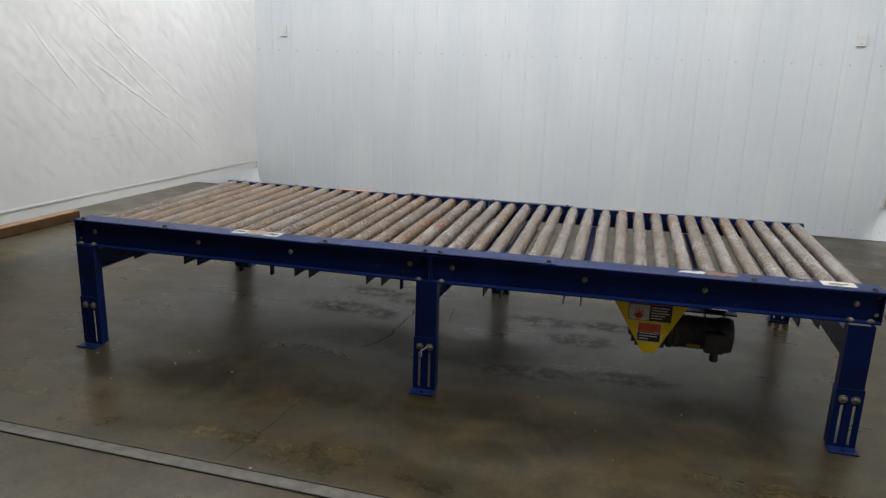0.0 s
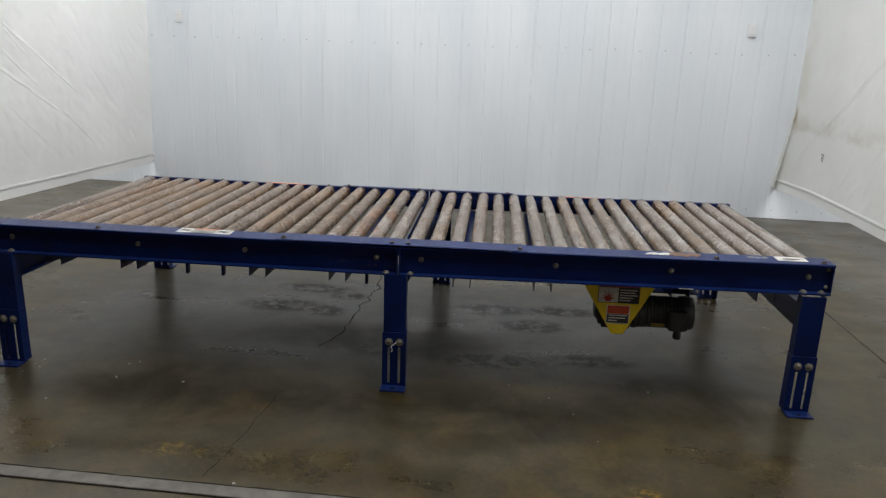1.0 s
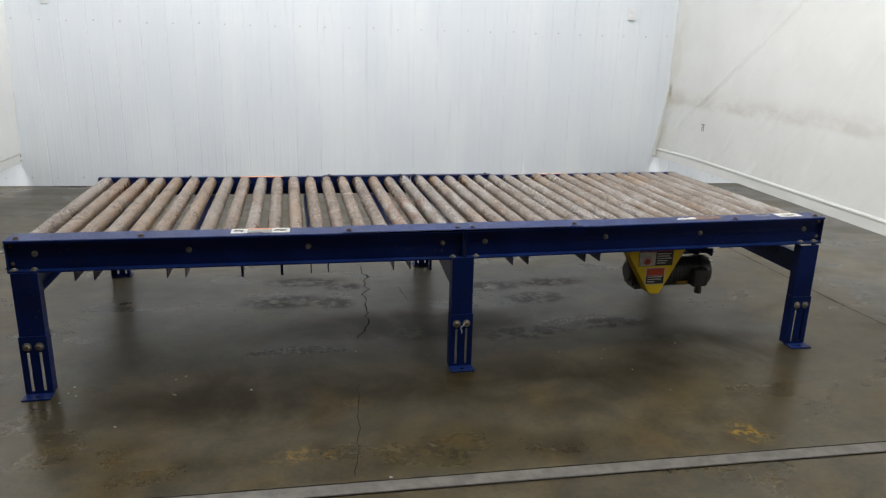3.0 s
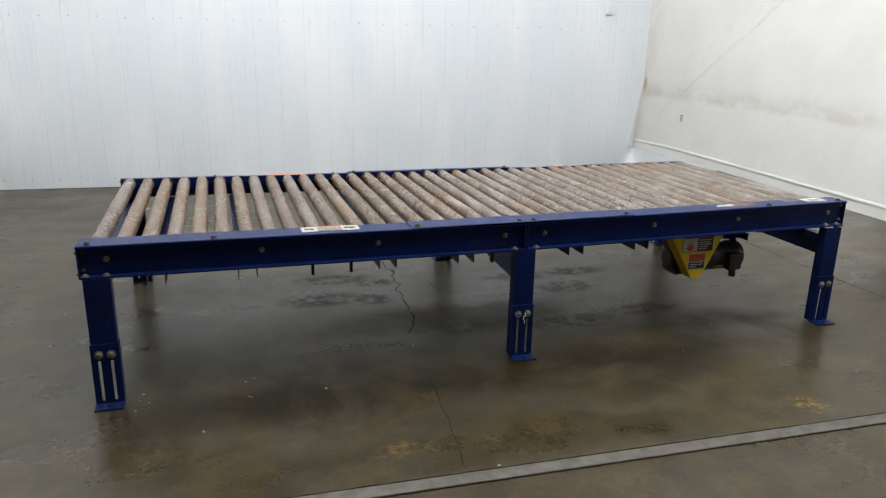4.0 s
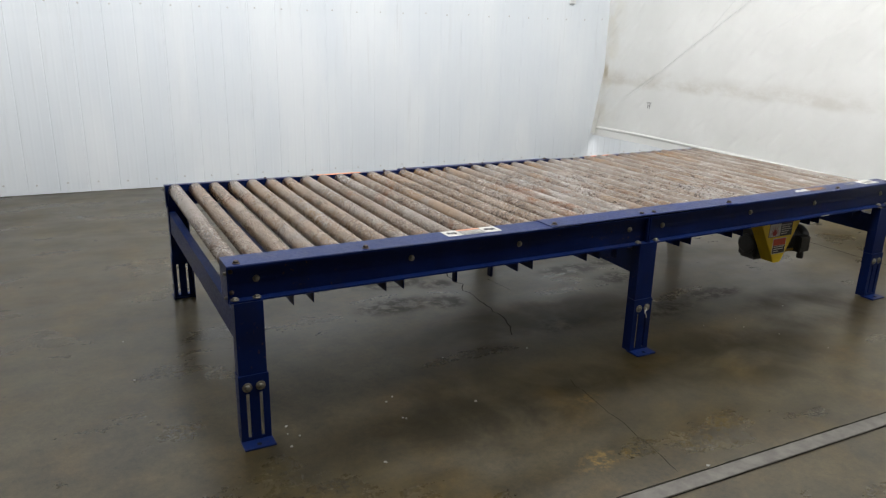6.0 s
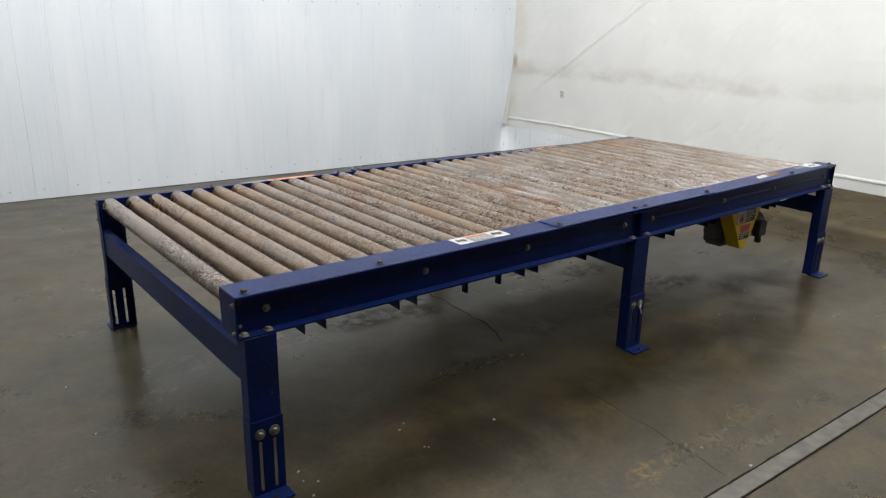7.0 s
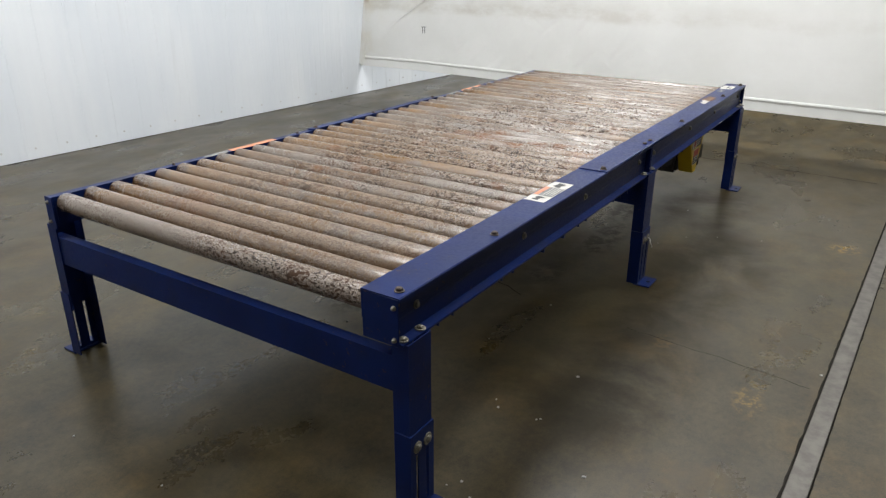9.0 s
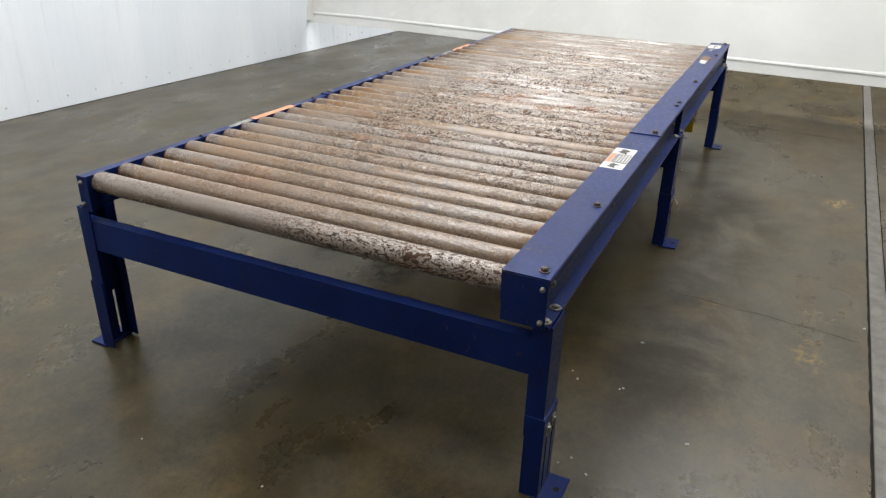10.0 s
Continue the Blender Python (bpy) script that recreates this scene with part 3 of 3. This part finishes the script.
def bolt(where, axis, sign, parent, material=ZINC, r=0.010, washer=0.0135, name="bolt", sink=True):
    bm = bmesh.new()
    lathe(bm, ((washer, -0.001), (washer, sign * 0.002), (washer * 0.9, sign * 0.003)) if sign > 0 else ((washer * 0.9, -0.003), (washer, -0.002), (washer, 0.001)), axis, where, 14)
    lathe(bm, ((r, 0), (r, sign * 0.006), (r * 0.8, sign * 0.0085), (r * 0.5, sign * 0.010)) if sign > 0 else ((r * 0.5, -0.010), (r * 0.8, -0.0085), (r, -0.006), (r, 0)), axis, where, 6)
    return bit(name, bm, material, parent, sink=sink)


TOP, BOT = 0.706, 0.567      # front rail
WEB, LIP, BROW = 3.213, 3.181, 3.172    # web, lower lip, upper edge
FTOP, FBOT, FWEB = 0.688, 0.575, 4.790   # far rail


def rail_front(xa, xb, bolts):
    out = [(BROW + 0.018, TOP - 0.004), (BROW + 0.018, TOP - 0.010), (WEB, TOP - 0.010), (WEB, BOT + 0.009), (LIP, BOT + 0.006), (LIP, BOT), (WEB + 0.006, BOT), (WEB + 0.006, TOP - 0.004)]
    rail = bit("front_rail", prism(bmesh.new(), out, "x", xa, xb), BLUE)
    ridge = [(WEB - 0.0010, 0.634), (WEB, 0.626), (WEB + 0.001, 0.648), (WEB - 0.0005, 0.645)]
    bit("pressed_ridge", prism(bmesh.new(), ridge, "x", xa + 0.004, xb - 0.004), BLUE, rail)
    for x in bolts:
        bolt((x, WEB, 0.643), "y", -1, rail)
    return rail


front_a = rail_front(LX + 0.004, SPLIT - 0.003, (-2.696, -2.066, -1.541, -0.908))
front_b = rail_front(SPLIT + 0.003, RX - 0.004, (-0.697, -0.070, 0.454, 1.064))
# butt plates where the two lengths meet, and plates closing the ends
for x, rail in ((SPLIT - 0.010, front_a), (SPLIT + 0.004, front_b)):
    bit("butt_plate", block(x, x + 0.006, LIP + 0.008, WEB - 0.001, BOT + 0.008, TOP - 0.012), BLUE, rail)
for x, rail in ((-2.780, front_a), (-2.700, front_a), (-0.860, front_a), (-0.745, front_b), (1.045, front_b), (1.125, front_b)):
    bolt((x, LIP + 0.016, BOT + 0.009), "z", 1, rail, r=0.011, washer=0.016)
for z in (0.680, 0.600):
    bolt((LX + 0.018, WEB - 0.001, z), "y", -1, front_a, RUSTY, 0.007, 0.009)
    bolt((RX - 0.018, WEB - 0.001, z), "y", -1, front_b, ZINC, 0.007, 0.009)
for x0, x1, sgn, ex in ((LX, LX + 0.004, -1, LX), (RX - 0.004, RX, 1, RX)):
    cap = bit("end_plate", block(x0, x1, BROW + 0.020, 3.312, BOT - 0.002, TOP - 0.003, 0.0008), BLUE)
    for z in (0.678, 0.584):
        bolt((ex, WEB - 0.008, z), "x", sgn, cap, r=0.0065, washer=0.0075)

# chain cover: two long lids and a bridging lid laid over their ends
INNER = 3.314


def lid(xa, xb, z, lip, bolts):
    """A folded cover lid with its bolts."""
    out = [(BROW + 0.016, z - lip), (BROW + 0.0185, z - lip), (BROW + 0.0185, z - 0.003), (INNER - 0.003, z - 0.003), (INNER - 0.003, z - 0.085), (INNER, z - 0.085), (INNER, z), (BROW + 0.019, z), (BROW + 0.016, z - 0.003)]
    ob = bit("chain_cover", prism(bmesh.new(), out, "x", xa, xb), BLUE, label="blue cover lid over the drive chain")
    for x, m in bolts:
        bolt((x, 3.217, z), "z", 1, ob, RUSTY, 0.008, 0.0145)
        bit("bolt_head", lathe(bmesh.new(), ((0.0105, 0.003), (0.0105, 0.009), (0.007, 0.012)), "z", (x, 3.217, z), 6), m, ob)
    return ob


lid_a = lid(LX, -1.30, TOP + 0.002, 0.012, ((-2.764, RUSTY), (-2.263, RUSTY)))
lid_m = lid(-1.385, -0.205, TOP + 0.0055, 0.004, ((-1.353, RUSTY), (-0.836, RUSTY), (-0.760, RUSTY), (-0.24, RUSTY)))
lid_b = lid(-0.28, RX, TOP + 0.002, 0.012, ((0.65, RUSTY), (1.125, RUSTY)))

# far rail
for xa, xb in ((LX + 0.004, SPLIT - 0.002), (SPLIT + 0.002, RX - 0.004)):
    out = [(FWEB, FTOP), (FWEB, FBOT), (FWEB + 0.056, FBOT), (FWEB + 0.056, FBOT + 0.006), (FWEB + 0.006, FBOT + 0.006), (FWEB + 0.006, FTOP - 0.006), (FWEB + 0.034, FTOP - 0.006), (FWEB + 0.034, FTOP)]
    far = bit("far_rail", prism(bmesh.new(), out, "x", xa, xb), BLUE)
    guide = [(FWEB - 0.008, FTOP - 0.035), (FWEB - 0.001, FTOP - 0.035), (FWEB - 0.001, FBOT + 0.01), (FWEB - 0.004, FBOT + 0.01)]
    bit("bearing_strip", prism(bmesh.new(), guide, "x", xa + 0.01, xb - 0.01), BLUE, far)
    if xa < -1:
        for x in (-2.25, -1.5):
            bolt((x, FWEB + 0.016, FTOP), "z", 1, far, RUSTY, 0.006, 0.008)
for x0, x1, sgn, ex in ((LX, LX + 0.004, -1, LX), (RX - 0.004, RX, 1, RX)):
    cap = bit("end_plate", block(x0, x1, FWEB - 0.006, FWEB + 0.040, FBOT - 0.010, FTOP + 0.001, 0.0008), BLUE)
    for z in (0.668, 0.592):
        bolt((ex, FWEB + 0.022, z), "x", sgn, cap, r=0.006, washer=0.007)
splice = bit("splice_cap", prism(bmesh.new(), [(FWEB - 0.004, FTOP + 0.001), (FWEB + 0.040, FTOP + 0.001), (FWEB + 0.040, FTOP + 0.006), (FWEB - 0.004, FTOP + 0.006)], "x", -1.40, -0.24), BLUE, label="dark blue splice strip bolted over the rail joint")
for x in (-1.36, -0.875, -0.78, -0.28):
    bolt((x, FWEB + 0.018, FTOP + 0.006), "z", 1, splice, RUSTY, 0.009, 0.014)

# rollers
RAD, RA, RB = 0.0362, 3.300, 4.792
roller_bm = lathe(bmesh.new(), ((0.012, RA - 0.05), (0.012, RA + 0.002), (RAD - 0.006, RA + 0.002), (RAD - 0.0012, RA + 0.008), (RAD, RA + 0.013),
                                *((RAD, RA + 0.013 + (RB - RA - 0.026) * i / 12) for i in range(1, 12)),
                                (RAD, RB - 0.013), (RAD - 0.0012, RB - 0.008), (RAD - 0.006, RB - 0.002), (0.011, RB - 0.002), (0.011, RB + 0.010)), "y", (0, 0, 0), 28)
for v in roller_bm.verts:
    v.co.y -= CY
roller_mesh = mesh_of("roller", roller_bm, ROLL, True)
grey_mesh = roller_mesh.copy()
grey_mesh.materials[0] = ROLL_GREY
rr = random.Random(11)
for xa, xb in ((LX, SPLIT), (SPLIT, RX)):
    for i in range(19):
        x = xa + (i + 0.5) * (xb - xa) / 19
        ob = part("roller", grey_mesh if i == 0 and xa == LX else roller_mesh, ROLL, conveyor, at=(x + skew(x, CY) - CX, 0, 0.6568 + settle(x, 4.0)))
        ob.rotation_euler = (radians(-0.15), rr.uniform(0, 6.28), -skew(x, CY) / 0.8)

# cross members below the rollers: channels with their ends cut slantwise
for x in (-2.515, -2.130, -1.490, -1.100, -0.504, -0.122, 0.513, 0.900):
    out = [(x - 0.042, 0.508), (x - 0.038, 0.508), (x - 0.038, 0.566), (x + 0.038, 0.566), (x + 0.038, 0.508), (x + 0.042, 0.508), (x + 0.042, 0.570), (x - 0.042, 0.570)]
    bit("cross_member", prism(bmesh.new(), out, "y", 0, 0, lambda u, v: 3.232, lambda u, v: 4.795), BLUE)
for x in (SPLIT - 0.012, SPLIT + 0.008):
    bit("end_channel", block(x, x + 0.004, 3.318, 4.798, 0.572, 0.640), BLUE)
for x in (-1.842, -1.664, -0.96):
    bit("hanger_tab", block(x - 0.006, x + 0.006, 3.235, 3.262, 0.500, 0.580, 0.001), BLUE)


# legs
def leg(x, side):
    """side -1: front leg, face towards -y; +1: far leg."""
    face = 3.167 if side < 0 else 4.879
    inn = lambda d: face - side * d
    w = 0.053

    def channel(half, depth, t, off):
        return [(x - half, inn(off)), (x + half, inn(off)), (x + half, inn(depth)), (x + half - t, inn(depth)), (x + half - t, inn(off + t)), (x - half + t, inn(off + t)), (x - half + t, inn(depth)), (x - half, inn(depth))]

    upper = bit("leg", prism(bmesh.new(), channel(w, 0.060, 0.005, 0.0055), "z", 0.208, 0.568), BLUE, sink=False)
    low = bmesh.new()
    half, t = w + 0.004, 0.005
    s0, s1, sw = 0.020, 0.205, 0.006
    ys = sorted((inn(0.0), inn(t)))
    edges = (-half, -0.025 - sw, -0.025 + sw, 0.025 - sw, 0.025 + sw, half)
    for k in (0, 2, 4):
        box(low, x + edges[k], x + edges[k + 1], *ys, 0.006, 0.280)
    for k in (1, 3):
        box(low, x + edges[k], x + edges[k + 1], *ys, 0.006, s0)
        box(low, x + edges[k], x + edges[k + 1], *ys, s1, 0.280)
    ys2 = sorted((inn(t), inn(0.056)))
    for s in (-1, 1):
        xs = sorted((x + s * half, x + s * (half - t + 0.001)))
        box(low, *xs, *ys2, 0.006, 0.280)
    bmesh.ops.remove_doubles(low, verts=low.verts[:], dist=0.0001)
    foot = bit("leg_slider", low, BLUE, upper, "slotted height-adjusting foot", sink=False)
    ys3 = sorted((inn(-0.062), inn(0.02)))
    bit("foot_plate", block(x - half - 0.003, x + half + 0.003, *ys3, 0.0, 0.008, 0.0015), BLUE, upper, sink=False)
    bit("anchor_hole", lathe(bmesh.new(), ((0.009, 0.0), (0.009, 0.0012)), "z", (x, inn(-0.038), 0.0078), 12), DARK, upper, sink=False)
    for s in (-0.025, 0.025):
        bolt((x + s, inn(0.0), 0.232), "y", side, upper, ZINC, 0.0125, 0.019, sink=False)
    return upper


LEGS = ((-2.737, -2.741), (-0.812, -0.704), (1.090, 1.118))      # near and far leg of each pair
for near_x, far_x in LEGS:
    leg(near_x, -1)
    leg(far_x, 1)
    # tie beam between the pair: channel with its web outwards
    out = [(near_x - 0.048, 0.408), (near_x - 0.010, 0.408), (near_x - 0.010, 0.413), (near_x - 0.043, 0.413), (near_x - 0.043, 0.516), (near_x - 0.010, 0.516), (near_x - 0.010, 0.521), (near_x - 0.048, 0.521)]
    beam = prism(bmesh.new(), out, "y", 3.180, 4.866)
    for v in beam.verts:
        v.co.x += (far_x - near_x) * (v.co.y - 3.180) / 1.686
    bit("tie_beam", beam, BLUE, sink=False)

# drive: gearbox, motor and the yellow guard
gear = bit("gearbox", block(0.165, 0.335, 3.322, 3.455, 0.305, 0.500, 0.018, 2), MOTOR, label="black cast gear reducer", sink=False)
bit("gear_flange", lathe(bmesh.new(), ((0.080, 0.325), (0.086, 0.33), (0.086, 0.35), (0.075, 0.355)), "x", (0, 3.395, 0.383), 24), MOTOR, gear, sink=False)
bit("gear_end_cover", lathe(bmesh.new(), ((0.045, 0.148), (0.056, 0.154), (0.056, 0.168)), "x", (0, 3.388, 0.395), 20), MOTOR, gear, sink=False)
bit("mounting_plate", block(0.12, 0.62, 3.325, 3.50, 0.500, 0.508), BLUE, gear, sink=False)
for x in (0.13, 0.36):
    bit("hanger", block(x, x + 0.006, 3.34, 3.48, 0.505, 0.575), BLUE, gear, sink=False)
motor_profile = [(0.068, 0.35), (0.081, 0.357), (0.081, 0.385)]
for i in range(9):      # cooling ribs
    motor_profile += [(0.076, 0.390 + i * 0.018), (0.079, 0.392 + i * 0.018), (0.079, 0.402 + i * 0.018), (0.076, 0.404 + i * 0.018)]
motor_profile += [(0.083, 0.556), (0.085, 0.562), (0.085, 0.600), (0.080, 0.618), (0.05, 0.626)]
mot = bit("motor", lathe(bmesh.new(), motor_profile, "x", (0, 3.395, 0.383), 32), MOTOR, label="black-grey electric motor", smooth=True, sink=False)
bit("terminal_box", block(0.490, 0.578, 3.278, 3.335, 0.325, 0.420, 0.006, 2), MOTOR, mot, sink=False)
bit("conduit_stub", lathe(bmesh.new(), ((0.018, 0.282), (0.020, 0.286), (0.020, 0.308), (0.016, 0.327)), "z", (0.540, 3.305, 0), 14), MOTOR, mot, sink=False)
bit("nameplate", block(0.415, 0.478, 3.312, 3.3165, 0.335, 0.349), plain("brass nameplate", (0.35, 0.22, 0.03), (0.28, 0.17, 0.02), 0.5, 0.2), mot, "small yellow motor nameplate", sink=False)

GY0, GY1 = 3.236, 3.318
guard_out = [(0.052, 0.580), (0.412, 0.580), (0.274, 0.318), (0.266, 0.312), (0.220, 0.312), (0.212, 0.318)]
guard = bmesh.new()
prism(guard, guard_out, "y", GY0, GY1)
bmesh.ops.bevel(guard, geom=[e for e in guard.edges if abs(e.verts[0].co.y - e.verts[1].co.y) < 1e-6 and e.verts[0].co.y < GY0 + 0.01], offset=0.003, segments=2, affect="EDGES")
guard_ob = bit("chain_guard", guard, YELLOW, label="yellow triangular sheet-metal drive guard", sink=False)


def decal(name, x0, x1, z0, z1, material, parent, lift, label=""):
    return bit(name, block(x0, x1, GY0 - lift, GY0 - lift + 0.0006, z0, z1), material, parent, label, sink=False)


st = decal("danger_sticker", 0.138, 0.330, 0.468, 0.562, BLACK, guard_ob, 0.0010, "danger sticker with red burst pictogram")
decal("sticker_field", 0.141, 0.232, 0.471, 0.543, WHITE, st, 0.0018)
decal("sticker_header", 0.141, 0.327, 0.546, 0.559, RED, st, 0.0018)
burst = bmesh.new()
pts = [(0.172, 0.476), (0.200, 0.476)]
for i in range(15):     # a fan of ragged spikes
    t = math.pi * (i - 0.5) / 13
    r = 0.014 if i % 2 == 0 else (0.036, 0.040, 0.047, 0.043, 0.049, 0.040, 0.034)[i // 2]
    pts.append((0.186 + r * math.cos(t), 0.488 + r * math.sin(t)))
prism(burst, pts, "y", GY0 - 0.0028, GY0 - 0.0020)
bit("burst", burst, RED, st, sink=False)
for i in range(5):
    decal("text_bar", 0.240, 0.240 + (0.078, 0.070, 0.080, 0.062, 0.050)[i], 0.530 - i * 0.0125, 0.535 - i * 0.0125, WHITE, st, 0.0018)
st = decal("warning_sticker", 0.184, 0.292, 0.366, 0.458, WHITE, guard_ob, 0.0010, "orange and black warning sticker")
decal("sticker_header", 0.188, 0.288, 0.416, 0.454, plain("red-orange sticker print", (0.50, 0.06, 0.02), (0.42, 0.05, 0.02), 0.5), st, 0.0018)
decal("sticker_field", 0.188, 0.288, 0.370, 0.414, BLACK, st, 0.0018)
for i in range(3):
    decal("text_bar", 0.196, 0.196 + (0.084, 0.078, 0.040)[i], 0.405 - i * 0.013, 0.410 - i * 0.013, WHITE, st, 0.0026)


def flat(name, x0, x1, y0, y1, z, material, parent, label="", jag=0.0, seed=1):
    """A sticker lying on a lid or rail, with torn edges where jag is given."""
    r = random.Random(seed)
    if not jag:
        return bit(name, block(x0, x1, y0, y1, z, z + 0.0007), material, parent, label)
    n, out = 9, []
    for i in range(n):
        out.append((x0 + (x1 - x0) * i / n, y0 + r.uniform(0, jag)))
    for i in range(n):
        out.append((x1 - (x1 - x0) * i / n, y1 - r.uniform(0, jag)))
    return bit(name, prism(bmesh.new(), out, "z", z, z + 0.0007), material, parent, label)


za = TOP + 0.0022
s = flat("warning_sticker", -1.885, -1.622, 3.230, 3.310, za, WHITE, lid_a, "worn white and orange warning sticker")
flat("orange_field", -1.812, -1.702, 3.290, 3.308, za + 0.0012, ORANGE, s)
flat("grey_field", -1.812, -1.702, 3.233, 3.288, za + 0.0012, GREY, s)
for i in range(4):
    flat("text_bar", -1.804, -1.712, 3.2375 + i * 0.011, 3.2405 + i * 0.011, za + 0.0022, WHITE, s)
flat("pictogram", -1.696, -1.634, 3.250, 3.296, za + 0.0012, BLACK, s, jag=0.020, seed=3)
flat("pictogram", -1.874, -1.822, 3.246, 3.290, za + 0.0012, BLACK, s, jag=0.021, seed=5)
flat("torn_sticker", 0.335, 0.455, 3.240, 3.290, za, WHITE, lid_b, "torn white sticker remnant", 0.02, 7)
flat("rust_patch", 0.44, 0.60, 3.225, 3.305, za, plain("rust patch", (0.16, 0.08, 0.035), (0.10, 0.06, 0.035), 0.6), lid_b, "brown rust patch", 0.03, 8)
s = flat("warning_sticker", 0.93, 1.065, 3.232, 3.308, za, WHITE, lid_b, "white sticker with black print")
flat("text_bar", 0.96, 1.035, 3.262, 3.272, za + 0.0012, BLACK, s)
flat("text_bar", 0.96, 1.01, 3.246, 3.252, za + 0.0012, GREY, s)
flat("torn_sticker", 0.80, 0.90, 3.25, 3.30, za, GREY, lid_b, "torn grey sticker remnant", 0.03, 9)
zf = FTOP + 0.0004
flat("torn_sticker", -2.095, -1.945, FWEB - 0.002, FWEB + 0.033, zf, GREY, conveyor, "worn grey sticker on the rail", 0.006, 2)
flat("warning_sticker", -1.940, -1.660, FWEB - 0.002, FWEB + 0.033, zf, ORANGE, conveyor, "orange warning sticker on the rail")
flat("torn_sticker", -0.11, 0.03, FWEB - 0.004, FWEB + 0.033, zf, GREY, conveyor, "torn grey sticker on the rail", 0.012, 4)
flat("warning_sticker", 0.05, 0.34, FWEB - 0.002, FWEB + 0.033, zf, ORANGE, conveyor, "peeling orange warning sticker on the rail", 0.006, 6)
bit("flange_sticker", block(0.490, 0.555, LIP - 0.0012, LIP - 0.0002, BOT + 0.0005, BOT + 0.0055), WHITE, front_b, "small white sticker")

# twist of wire on the middle leg's bolt
wire = bpy.data.curves.new("wire_twist", "CURVE")
wire.dimensions, wire.bevel_depth, wire.bevel_resolution = "3D", 0.0022, 2
sp = wire.splines.new("POLY")
wpts = [(-0.800, 3.158, 0.236), (-0.806, 3.146, 0.232), (-0.813, 3.142, 0.224), (-0.818, 3.144, 0.230), (-0.822, 3.138, 0.218), (-0.816, 3.134, 0.207), (-0.819, 3.130, 0.196)]
sp.points.add(len(wpts) - 1)
for q, w in zip(sp.points, wpts):
    q.co = (w[0] - CX, w[1] - CY, w[2], 1)
wire.materials.append(WHITE)
wire_ob = new("wire_twist", wire)
wire_ob.parent = conveyor

# pale flakes lying about on the floor
SPOTS = [(-3.12, 4.35), (-3.11, 3.89), (-1.31, 3.43), (-2.13, 3.26), (-2.17, 3.23), (-2.15, 3.07), (-1.82, 3.07), (-2.35, 2.82), (-2.61, 3.22), (-2.62, 3.16),
         (-2.63, 3.07), (-2.58, 3.13), (-1.75, 3.51), (0.04, 3.0), (0.12, 2.77), (-1.28, 2.28), (-4.09, 4.02), (0.43, 3.28), (0.0, 3.26), (-0.25, 3.26), (-0.06, 3.15), (-2.16, 3.08)]
fr = random.Random(21)
for x, y in SPOTS:
    bm = bmesh.new()
    n, size = 7, (fr.uniform(0.005, 0.011) if x < -1 else fr.uniform(0.003, 0.006))
    rim = [(size * fr.uniform(0.5, 1) * math.cos(6.283 * i / n), size * fr.uniform(0.4, 0.8) * math.sin(6.283 * i / n)) for i in range(n)]
    prism(bm, rim, "z", 0.0, 0.003)
    thing("debris_flake", "small pale chip lying on the concrete floor", "debris", "chips on the floor", m=pose(x, y, 0, 0, 0, fr.uniform(0, 360)), bm=bm, material=FLAKE)
